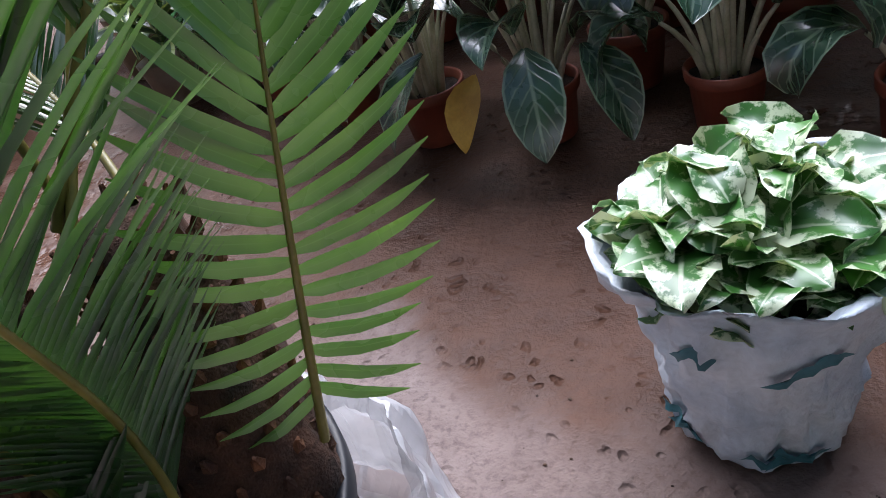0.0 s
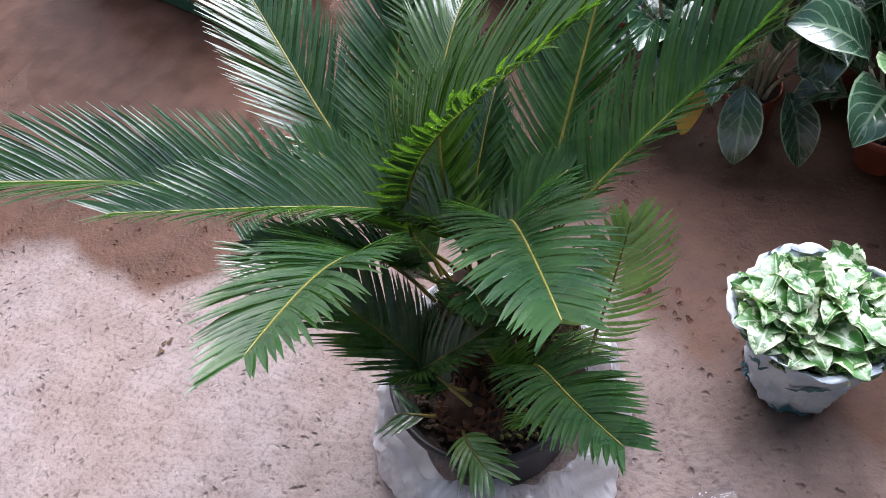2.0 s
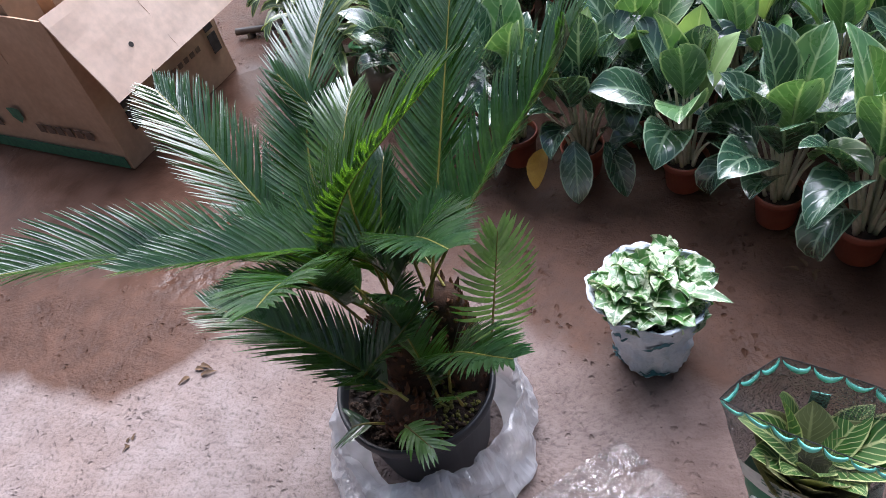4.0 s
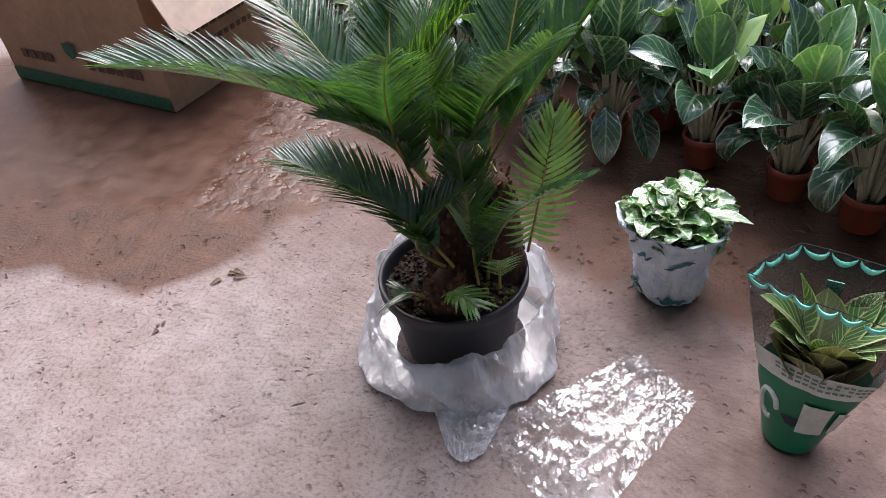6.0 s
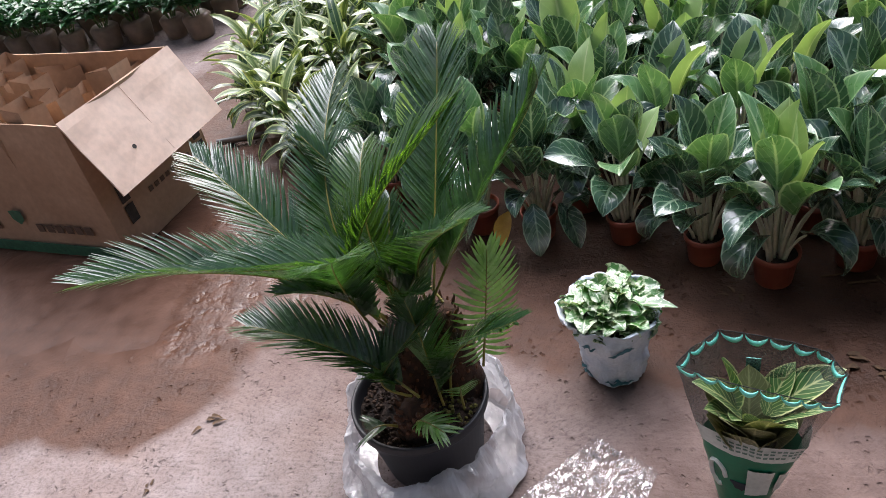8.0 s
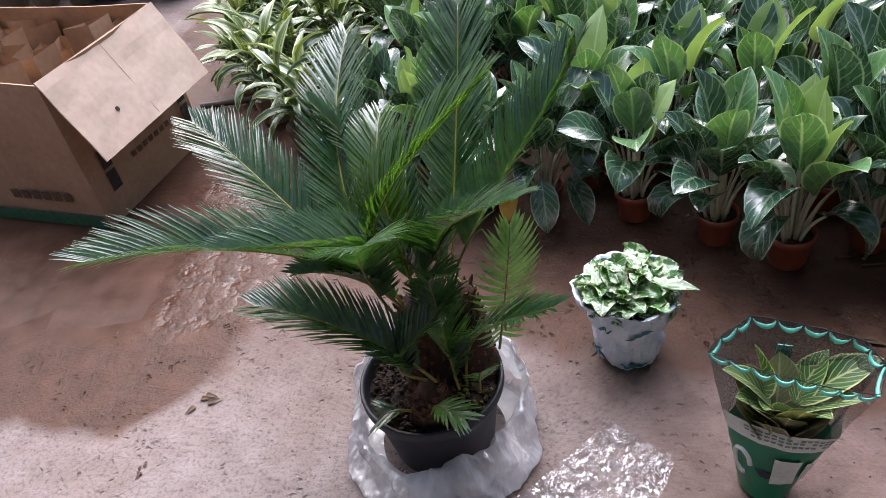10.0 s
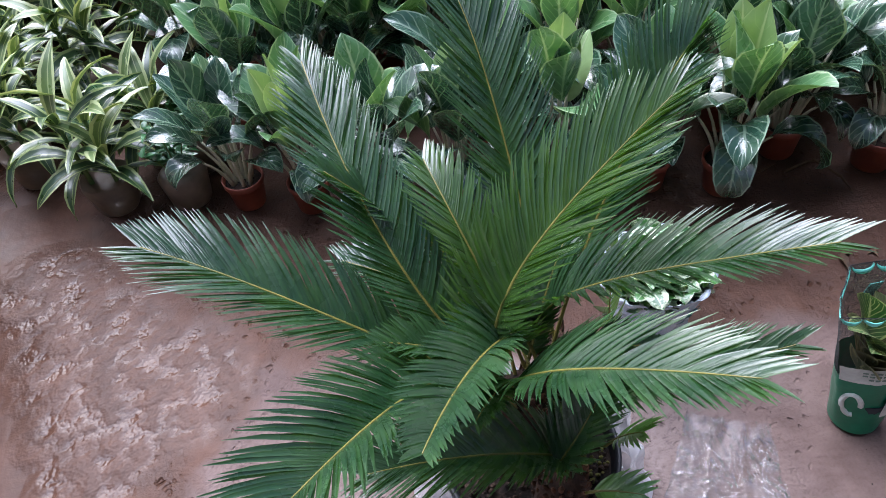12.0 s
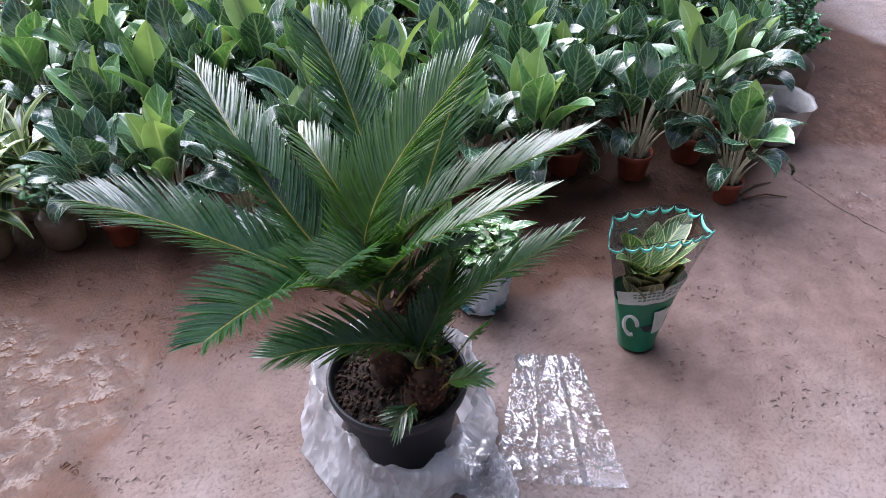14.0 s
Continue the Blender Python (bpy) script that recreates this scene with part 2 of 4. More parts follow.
M_GREEN_FILM = surface("printed_green_film", (0.004, 0.15, 0.075), (0.008, 0.21, 0.11), 6, 0.28, 0.0012)
M_BAND = surface("printed_white_band", (0.55, 0.6, 0.55), (0.66, 0.7, 0.66), 12, 0.35, 0.001)
M_BAR = surface("grey_green_print", (0.12, 0.2, 0.16), (0.2, 0.3, 0.25), 60, 0.6)
M_TEAL = surface("teal_scallop_print", (0.16, 0.66, 0.54), (0.24, 0.76, 0.65), 30, 0.5)
M_BAGW = surface("white_blue_carrier_film", (0.47, 0.56, 0.66), (0.7, 0.75, 0.8), 14, 0.35, 0.003)
M_BAGB = surface("teal_bag_print", (0.03, 0.13, 0.16), (0.06, 0.2, 0.24), 30, 0.4)
M_METAL = surface("black_painted_steel", (0.02, 0.02, 0.022), (0.05, 0.045, 0.042), 20, 0.5, 0.0005)
M_DEAD = surface("dry_leaf", (0.07, 0.04, 0.02), (0.17, 0.095, 0.045), 40, 0.8, 0.001, vary=0.4)
M_YELLOW = surface("yellowed_leaf", (0.42, 0.22, 0.02), (0.55, 0.34, 0.05), 22, 0.5, 0.001)
M_PETIOLE = surface("cream_green_stalk", (0.42, 0.42, 0.27), (0.6, 0.56, 0.42), 30, 0.45, 0.0006, vary=0.35)
M_STALK = surface("green_stalk", (0.06, 0.13, 0.03), (0.12, 0.2, 0.05), 30, 0.5)
M_RACHIS = surface("yellow_green_rachis", (0.16, 0.15, 0.03), (0.27, 0.23, 0.05), 25, 0.4)
M_FROND = leaf_material("glossy_cycad_leaflet", (0.022, 0.07, 0.028), (0.056, 0.128, 0.044), (0.03, 0.11, 0.03), 0.0, 0.0, 0.0, 0.0, 2.0, 0.0, 0.27, 0.3, coat=0.7, glow=(2.0, 2.0, 0.5))
# cycad leaflet again, yellower and brighter: backlight put into the colour
M_FROND_BACKLIT = leaf_material("backlit_cycad_leaflet", (0.038, 0.095, 0.02), (0.08, 0.16, 0.034), (0.06, 0.14, 0.03), 0.0, 0.0, 0.0, 0.0, 2.0, 0.0, 0.22, 0.34, coat=1.0, glow=(2.0, 2.0, 0.5))
M_FROND_NEW = leaf_material("young_cycad_leaflet", (0.09, 0.24, 0.04), (0.18, 0.38, 0.08), (0.14, 0.3, 0.08), 0.0, 0.0, 0.0, 0.0, 2.0, 0.0, 0.28, 0.25, coat=0.8)
M_AGLA = leaf_material("veined_dark_leaf", (0.022, 0.068, 0.04), (0.055, 0.13, 0.075), (0.27, 0.38, 0.26), 7.0, 2.2, 0.13, 0.6, 0.93, 0.8, 0.24, 0.14, coat=0.8)
M_AGLA_Y = leaf_material("young_bright_leaf", (0.075, 0.2, 0.07), (0.155, 0.33, 0.12), (0.42, 0.56, 0.32), 6.0, 2.0, 0.11, 0.45, 0.93, 0.9, 0.3, 0.22, coat=0.6)
M_AGLA_P = leaf_material("pale_underside_leaf", (0.28, 0.44, 0.17), (0.38, 0.55, 0.24), (0.55, 0.65, 0.38), 6.0, 2.0, 0.06, 0.15, 0.96, 0.4, 0.45, 0.35)
M_DRAC = leaf_material("striped_strap_leaf", (0.02, 0.065, 0.02), (0.05, 0.12, 0.035), (0.34, 0.42, 0.16), 0.0, 0.0, 0.0, 0.0, 0.94, 0.3, 0.33, 0.15, stripe=0.74)
M_DRAC_Y = leaf_material("lime_strap_leaf", (0.1, 0.17, 0.05), (0.2, 0.29, 0.09), (0.46, 0.52, 0.26), 0.0, 0.0, 0.0, 0.0, 0.94, 0.3, 0.35, 0.2, stripe=0.66)
M_POTHOS = leaf_material("cream_marbled_leaf", (0.03, 0.13, 0.022), (0.085, 0.25, 0.045), (0.52, 0.6, 0.42), 0.0, 0.0, 0.0, 0.0, 0.95, 0.2, 0.32, 0.15, blotch=0.12)
M_BIRKIN = leaf_material("pinstriped_leaf", (0.03, 0.11, 0.02), (0.07, 0.18, 0.035), (0.56, 0.6, 0.28), 9.0, 3.4, 0.14, 0.85, 0.9, 0.8, 0.4, 0.15)
M_BIRKIN_U = leaf_material("pale_olive_leaf_back", (0.13, 0.15, 0.06), (0.22, 0.23, 0.1), (0.4, 0.4, 0.22), 9.0, 3.4, 0.1, 0.5, 0.9, 0.8, 0.45, 0.2)
M_SMALL = leaf_material("small_green_leaf", (0.025, 0.12, 0.04), (0.06, 0.22, 0.07), (0.1, 0.25, 0.1), 0.0, 0.0, 0.0, 0.0, 2.0, 0.0, 0.35, 0.2)
M_BAG = plastic_film("hazy_plastic_bag", (0.97, 0.97, 1.0), 0.52, 0.06, 2.2, 0.18, 9, 0.004)
M_CLEAR = plastic_film("clear_cellophane", (0.85, 0.85, 0.87), 0.04, 0.05, 0.3, 0.04, 18, 0.0014)
M_CLEAR_2 = plastic_film("clear_sleeve_film", (0.5, 0.52, 0.48), 0.02, 0.08, 0.4, 0.02)
M_SACK = plastic_film("grubby_pot_sack", (0.27, 0.2, 0.14), 0.75, 0.3, 1.2, 0.15)
M_PAPER = surface("grubby_white_sacking", (0.4, 0.38, 0.36), (0.6, 0.58, 0.56), 14, 0.8, 0.003)
M_NET = plastic_film("dark_fine_net", (0.014, 0.017, 0.017), 0.66, 0.7, 0.2, 0.3, 300)


# ---- building blocks ----
def mesh_of(name, verts, faces, mat, uvs=None, smooth=True):
    me = bpy.data.meshes.new(name)
    me.from_pydata([tuple(v) for v in verts], [], faces)
    if uvs is not None:
        lay = me.uv_layers.new(name="UVMap")
        idx = np.empty(len(me.loops), dtype=np.int32)
        me.loops.foreach_get("vertex_index", idx)
        lay.data.foreach_set("uv", np.asarray(uvs, dtype=np.float32)[idx].ravel())
    if smooth:
        me.polygons.foreach_set("use_smooth", [True] * len(me.polygons))
    me.materials.append(mat)
    me.update()
    return me


def place(name, me, parent=None, label=""):
    ob = new(name, me)
    if parent is not None:
        ob.parent = parent
    if label:
        ob["label"] = label
    return ob


def part(name, bm, mat, parent=None, label="", smooth=False):
    me = bpy.data.meshes.new(name)
    bm.to_mesh(me)
    bm.free()
    me.materials.append(mat)
    if smooth:
        me.polygons.foreach_set("use_smooth", [True] * len(me.polygons))
    return place(name, me, parent, label)


def thing(name, label, category, m=None, group="", kind=""):
    ob = tagged(new(name), label, category, group, kind)
    if m is not None:
        ob.matrix_basis = m
    return ob


def box_bm(sx, sy, sz, m=None, bevel=0.0):
    bm = bmesh.new()
    bmesh.ops.create_cube(bm, size=1, matrix=(m or Matrix()) @ Matrix.Diagonal((sx, sy, sz, 1)))
    if bevel:
        bmesh.ops.bevel(bm, geom=bm.edges[:], offset=bevel, segments=2, affect="EDGES")
    return bm


def grid_faces(nu, nv, wrap=False):
    f = []
    for j in range(nv - 1):
        for i in range(nu if wrap else nu - 1):
            k = (i + 1) % nu
            f.append((j * nu + i, j * nu + k, (j + 1) * nu + k, (j + 1) * nu + i))
    return f


def lathe(profile, n=32):
    """Verts and faces of a turned form from (radius, height) pairs."""
    v = [(r * math.cos(2 * math.pi * i / n), r * math.sin(2 * math.pi * i / n), z) for r, z in profile for i in range(n)]
    return v, grid_faces(n, len(profile), True)


def tube(points, radii, sides=6):
    pts = [Vector(p) for p in points]
    v, f = [], []
    for i, p in enumerate(pts):
        t = (pts[min(i + 1, len(pts) - 1)] - pts[max(i - 1, 0)]).normalized()
        a = t.cross(Vector((0.31, 0.17, 0.93)) if abs(t.z) < 0.9 else Vector((1, 0, 0))).normalized()
        b = t.cross(a)
        v += [p + radii[i] * (math.cos(2 * math.pi * k / sides) * a + math.sin(2 * math.pi * k / sides) * b) for k in range(sides)]
    f = grid_faces(sides, len(pts), True)
    f.append(tuple(range(len(v) - sides, len(v))))
    return v, f


OVAL = [(0, 0.12), (0.08, 0.42), (0.2, 0.78), (0.36, 0.98), (0.52, 1.0), (0.68, 0.86), (0.82, 0.6), (0.93, 0.28), (1, 0.02)]
STRAP = [(0, 0.45), (0.1, 0.62), (0.25, 0.9), (0.42, 1.0), (0.6, 0.92), (0.76, 0.7), (0.9, 0.36), (1, 0.02)]
ROUND = [(0, 0.35), (0.06, 0.72), (0.2, 0.98), (0.4, 1.0), (0.6, 0.86), (0.78, 0.58), (0.92, 0.26), (1, 0.03)]
HEART = [(0, 0.3), (0.08, 0.75), (0.25, 1.0), (0.5, 0.85), (0.75, 0.5), (1, 0.03)]


def blade(length, width, a0, a1, start=(0, 0, 0), az=0.0, fold=0.25, shape=OVAL, wave=0.0, twist=0.0, across=(-1, -0.5, 0, 0.5, 1), rng=random):
    """One leaf blade: it starts at a point, leaves it a0 degrees off the upright and ends a1 degrees off, towards azimuth az."""
    ca, sa = math.cos(radians(az)), math.sin(radians(az))
    r, z, prev = 0.0, 0.0, 0.0
    v, uv = [], []
    ph = rng.uniform(0, 6)
    for s, w in shape:
        ang = radians(a0 + (a1 - a0) * (s + prev) / 2)
        r += (s - prev) * length * math.sin(ang)
        z += (s - prev) * length * math.cos(ang)
        prev = s
        ang = radians(a0 + (a1 - a0) * s)
        nr, nz = -math.cos(ang), math.sin(ang)
        tw = radians(twist) * s
        for u in across:
            half = 0.5 * width * w * u
            lift = abs(half) * fold + wave * width * math.sin(9 * s + ph + 2 * u) * abs(u)
            side = half * math.cos(tw) - lift * math.sin(tw)
            up = half * math.sin(tw) + lift * math.cos(tw)
            rr, zz = r + nr * up, z + nz * up
            v.append((start[0] + rr * ca - side * sa, start[1] + rr * sa + side * ca, start[2] + zz))
            uv.append((u, s))
    return v, grid_faces(len(across), len(shape)), uv


def join(pieces):
    v, f, uv = [], [], []
    for p in pieces:
        k = len(v)
        v += list(p[0])
        f += [tuple(i + k for i in q) for q in p[1]]
        if len(p) > 2:
            uv += list(p[2])
    return (v, f, uv) if uv else (v, f)


# ---- setting ----
def build_setting():
    n = 60
    span = [-14 + 28 * i / n for i in range(n + 1)]
    v = [(x, y, 0.0) for y in span for x in span]
    tagged(place("floor", mesh_of("floor", v, grid_faces(n + 1, n + 1), M_FLOOR)), "worn reddish-brown concrete floor, dry, damp and wet in patches", "floor", kind="structure")
    # unseen walls added against low sky light; the tall south one darkens south-facing sides
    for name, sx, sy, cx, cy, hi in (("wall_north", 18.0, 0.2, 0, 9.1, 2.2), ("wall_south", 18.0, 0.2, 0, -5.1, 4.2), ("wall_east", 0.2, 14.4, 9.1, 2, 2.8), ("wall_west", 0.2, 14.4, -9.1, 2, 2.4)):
        tagged(part(name, box_bm(sx, sy, hi, Matrix.Translation((cx, cy, hi / 2)), 0.02), M_WALL), "plain grey wall, unseen, added to enclose the place and block low sky light", "wall", kind="structure")


def build_sky_blocker():
    # unseen slab added behind the camera to cut sky fill from the south
    tagged(part("ceiling", box_bm(18.0, 2.4, 0.12, Matrix.Translation((0, -4.0, 4.27))), M_WALL), "plain grey slab, unseen, added to block sky light behind the camera", "ceiling", kind="structure")


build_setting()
build_sky_blocker()


# ---- the potted cycad ----
POT = (-0.15, 0.015)
FRONDS = {
    "A": ((-0.190, 0.059, 0.419), (-0.306, 0.024, 0.591), (-0.413, -0.102, 0.720), (-0.580, -0.246, 0.799)),
    "A2": ((-0.128, 0.040, 0.463), (-0.144, 0.063, 0.612), (-0.286, -0.043, 0.640), (-0.381, -0.211, 0.787)),
    "B": ((-0.180, 0.013, 0.441), (-0.341, 0.069, 0.585), (-0.479, 0.169, 0.696), (-0.636, 0.275, 0.745)),
    "C": ((-0.188, 0.024, 0.450), (-0.303, 0.097, 0.616), (-0.330, 0.259, 0.745), (-0.324, 0.503, 0.820)),
    "C2": ((-0.141, 0.035, 0.453), (-0.129, 0.161, 0.510), (-0.219, 0.241, 0.607), (-0.357, 0.276, 0.775)),
    "D": ((-0.078, 0.060, 0.435), (-0.067, 0.230, 0.630), (-0.050, 0.357, 0.794), (-0.058, 0.478, 0.874)),
    "E": ((-0.195, 0.008, 0.480), (-0.251, 0.024, 0.665), (-0.114, 0.054, 0.754), (0.044, 0.028, 0.930)),
    "F": ((-0.089, 0.062, 0.435), (0.025, 0.153, 0.659), (0.157, 0.211, 0.786), (0.192, 0.179, 0.893)),
    "G": ((-0.148, 0.041, 0.455), (-0.179, 0.051, 0.622), (-0.207, 0.122, 0.721), (-0.209, 0.261, 0.752)),
    "H": ((-0.187, -0.008, 0.430), (-0.240, -0.030, 0.601), (-0.177, -0.130, 0.723), (-0.076, -0.316, 0.877)),
    "J": ((-0.096, 0.081, 0.442), (-0.126, 0.108, 0.560), (-0.033, -0.002, 0.676), (0.112, -0.204, 0.864)),
    "K": ((-0.103, -0.096, 0.332), (-0.160, -0.102, 0.434), (-0.282, -0.079, 0.495), (-0.441, -0.068, 0.522)),
    "L": ((-0.132, -0.068, 0.303), (-0.216, -0.124, 0.399), (-0.150, -0.132, 0.434), (-0.039, -0.052, 0.548)),
    "L2": ((-0.076, -0.039, 0.239), (-0.090, -0.026, 0.340), (-0.074, -0.054, 0.459), (-0.075, -0.093, 0.602)),
    "M": ((-0.064, 0.095, 0.427), (-0.137, 0.178, 0.476), (-0.251, 0.249, 0.493), (-0.358, 0.355, 0.500)),
    "N": ((-0.065, -0.008, 0.230), (-0.057, 0.020, 0.368), (0.009, -0.080, 0.474), (0.147, -0.180, 0.624)),
}


def bezier(a, b, c, s):
    a, b, c = Vector(a), Vector(b), Vector(c)
    return (1 - s) ** 2 * a + 2 * s * (1 - s) * b + s * s * c


def arch(ctrl, s):
    """A point of a cubic curve, or of a quadratic one where three controls are given."""
    if len(ctrl) == 3:
        return bezier(*ctrl, s)
    return (1 - s) * bezier(*ctrl[:3], s) + s * bezier(*ctrl[1:], s)


def frond(parent, ctrl, count=84, longest=0.12, wide=0.0066, vee=46, twist=0.0, bare=0.14, mat=None, lean=52, tuck=26, seed=0, label="", face=None):
    """A feather leaf: a tapering rachis with two rows of narrow leaflets set in a V."""
    rng = random.Random(seed)
    mat = mat or M_FROND
    n = 24
    pts = [arch(ctrl, i / n) for i in range(n + 1)]
    length = sum((pts[i + 1] - pts[i]).length for i in range(n))
    ob = place("frond", mesh_of("rachis", *tube(pts, [0.0034 * (1 - 0.8 * i / n) for i in range(n + 1)], 6), M_RACHIS), parent, label)
    for side in (-1, 1):
        pieces = []
        for k in range(count):
            s = bare + (1 - bare) * (k + 0.5 * (side > 0)) / count
            p = arch(ctrl, s)
            t = (arch(ctrl, min(1, s + 0.01)) - arch(ctrl, s - 0.01)).normalized()
            up = Vector(face or (0, 0, 1))
            up -= up.dot(t) * t
            up.normalize()
            wide_axis = t.cross(up)
            tw = radians(twist)
            up, wide_axis = up * math.cos(tw) - wide_axis * math.sin(tw), wide_axis * math.cos(tw) + up * math.sin(tw)
            q = (s - bare) / (1 - bare)
            size = longest * (0.42 + 0.58 * math.sin(math.pi * min(1, 0.18 + q * 0.62)) ** 0.8) * (1 - 0.5 * max(0, q - 0.72) / 0.28) * rng.uniform(0.94, 1.05)
            fwd = radians(lean - tuck * q ** (2.2 if tuck < 60 else 0.8) + rng.uniform(-3, 3))
            v_up = radians(vee * (1 - 0.25 * q) + rng.uniform(-5, 5))
            out = (wide_axis * side * math.cos(v_up) + up * math.sin(v_up))
            d0 = (out * math.sin(fwd) + t * math.cos(fwd)).normalized()
            top = (up * math.cos(v_up) - wide_axis * side * math.sin(v_up)).normalized()
            edge = d0.cross(top).normalized()
            droop = rng.uniform(0.10, 0.24)
            v, uv = [], []
            for s2, w in ((0, 0.55), (0.15, 1.0), (0.45, 1.0), (0.75, 0.75), (1.0, 0.08)):
                c = p + d0 * size * s2 + t * (size * 0.22 * s2 * s2) - top * (size * droop * s2 * s2) + Vector((0, 0, -0.03 * size * s2 * s2))
                for u in (-1, 0, 1):
                    v.append(c + edge * (0.5 * wide * w * u) - top * (0.0012 * (1 - abs(u)) * w))
                    uv.append((u, s2))
            pieces.append((v, grid_faces(3, 5), uv))
        row = mesh_of("blade", *join(pieces)[:2], mat, join(pieces)[2])
        tagged(place("blade", row, ob), kind="stuff")
    return ob


def build_cycad():
    plant = thing("potted_cycad", "sago cycad with dark glossy feather fronds in a black plastic pot", "potted plant", pose(POT[0], POT[1], 0.004))
    inv = Vector((POT[0], POT[1], 0.004))
    prof = [(0.0, 0.0), (0.118, 0.0), (0.122, 0.006), (0.15, 0.185), (0.153, 0.187), (0.161, 0.188), (0.163, 0.195), (0.163, 0.212), (0.160, 0.215), (0.154, 0.213), (0.151, 0.2), (0.144, 0.17)]
    place("pot", mesh_of("pot", *lathe(prof, 64), M_POT), plant, "black plastic pot with a rolled rim")
    # soil
    nr, na = 16, 48
    v = []
    for j in range(nr):
        for i in range(na):
            r, a = 0.149 * (j + 0.02) / (nr - 1), 2 * math.pi * i / na
            x, y = r * math.cos(a), r * math.sin(a)
            z = 0.182 + 0.022 * (1 - (r / 0.15) ** 2) + 0.016 * noise.noise((x * 28, y * 28, 0)) + 0.008 * noise.noise((x * 80, y * 80, 3))
            v.append((x, y, z))
    place("soil", mesh_of("soil", v, grid_faces(na, nr, True), M_SOIL), plant, "dark crumbly potting soil")
    rng = random.Random(5)
    clods, moss = [], []
    for k in range(760):
        a, r = rng.uniform(0, 6.283), 0.14 * math.sqrt(rng.random())
        x, y = r * math.cos(a), r * math.sin(a)
        z = 0.186 + 0.022 * (1 - (r / 0.15) ** 2) + 0.012 * noise.noise((x * 28, y * 28, 0))
        s = rng.uniform(0.002, 0.009) ** 1.0
        bm = bmesh.new()
        bmesh.ops.create_icosphere(bm, subdivisions=1, radius=s, matrix=Matrix.Translation((x, y, z)) @ Euler((rng.random() * 3, rng.random() * 3, 0)).to_matrix().to_4x4() @ Matrix.Diagonal((1, rng.uniform(0.5, 1), rng.uniform(0.4, 0.9), 1)))
        (moss if (x > 0.05 and rng.random() < 0.5) else clods).append(([w.co.copy() for w in bm.verts], [tuple(w.index for w in fc.verts) for fc in bm.faces]))
        bm.free()
    tagged(place("crumbly_soil", mesh_of("crumbly_soil", *join(clods), M_CRUMB, smooth=False), plant), kind="stuff")
    tagged(place("moss", mesh_of("moss", *join(moss), M_MOSS, smooth=False), plant, "yellow-green moss on the soil"), kind="stuff")

    # trunks, armoured with old leaf bases
    def trunk(base, top, r0, r1, name, label, scales):
        base, top = Vector(base) - inv, Vector(top) - inv
        n = 14
        vv = []
        for j in range(n):
            s = j / (n - 1)
            rr = (r0 + (r1 - r0) * s) * (0.9 + 0.25 * math.sin(math.pi * s))
            c = base.lerp(top, s)
            for i in range(24):
                a = 2 * math.pi * i / 24
                k = rr * (1 + 0.16 * noise.noise((3 * math.cos(a) + 7 * r0, 3 * math.sin(a), s * 9)) + 0.06 * math.sin(5 * a + 9 * s))
                vv.append((c.x + k * math.cos(a), c.y + k * math.sin(a), c.z))
        vv.append(tuple(top + Vector((0, 0, 0.01))))
        ff = grid_faces(24, n, True) + [((n - 1) * 24 + i, (n - 1) * 24 + (i + 1) % 24, len(vv) - 1) for i in range(24)]
        body = place(name, mesh_of(name, vv, ff, M_BARK), plant, label)
        pieces = []
        for k in range(scales):
            s = (k + 0.5) / scales
            a = k * 2.39996
            rr = (r0 + (r1 - r0) * s) * (0.9 + 0.25 * math.sin(math.pi * s))
            c = base.lerp(top, s)
            d = Vector((math.cos(a), math.sin(a), 0))
            st = c + d * rr * 0.85
            ln = rng.uniform(0.008, 0.015) * (0.7 + 0.8 * s)
            pieces.append(tube([st, st + d * ln * 0.5 + Vector((0, 0, ln * 0.35)), st + d * ln * 0.75 + Vector((0, 0, ln))], [0.006, 0.005, 0.0015], 5))
        tagged(place("leaf_base_stubble", mesh_of("leaf_base_stubble", *join(pieces), M_SCALE, smooth=False), body, "rusty stubs of old leaf bases"), kind="stuff")

    trunk((-0.15, 0.03, 0.18), (-0.16, 0.03, 0.425), 0.05, 0.034, "trunk", "thick brown fibrous trunk", 150)
    trunk((-0.045, 0.055, 0.17), (-0.07, 0.085, 0.42), 0.05, 0.032, "side_trunk", "shorter brown trunk beside it", 130)
    trunk((-0.135, -0.06, 0.17), (-0.13, -0.085, 0.29), 0.052, 0.03, "bulb", "rounded brown bulb at the front", 90)

    def local(c):
        return [tuple(Vector(p) - inv) for p in c]

    look_of = {
        "A": dict(count=96, longest=0.125, vee=52), "A2": dict(count=78, longest=0.095, vee=55), "B": dict(count=92, longest=0.12, vee=40), "C": dict(count=92, longest=0.115), "C2": dict(count=70, longest=0.08),
        "D": dict(count=92, longest=0.125), "E": dict(count=88, longest=0.125, vee=40), "F": dict(count=86, longest=0.12), "G": dict(count=60, longest=0.085), "H": dict(count=84, longest=0.115, vee=28),
        "J": dict(count=84, longest=0.115, vee=36), "K": dict(count=66, longest=0.11, vee=40), "L": dict(count=52, longest=0.085), "L2": dict(count=50, longest=0.085), "M": dict(count=60, longest=0.1), "N": dict(count=70, longest=0.1, vee=30),
    }
    # G and E take the leaflet colour with backlight painted in
    for i, (k, c) in enumerate(FRONDS.items()):
        frond(plant, local(c), seed=10 + i, label="shorter frond from the low bulb" if k in ("K", "L", "L2", "N") else "dark glossy arching frond", mat=M_FROND_BACKLIT if k in ("G", "E") else None, **look_of[k])
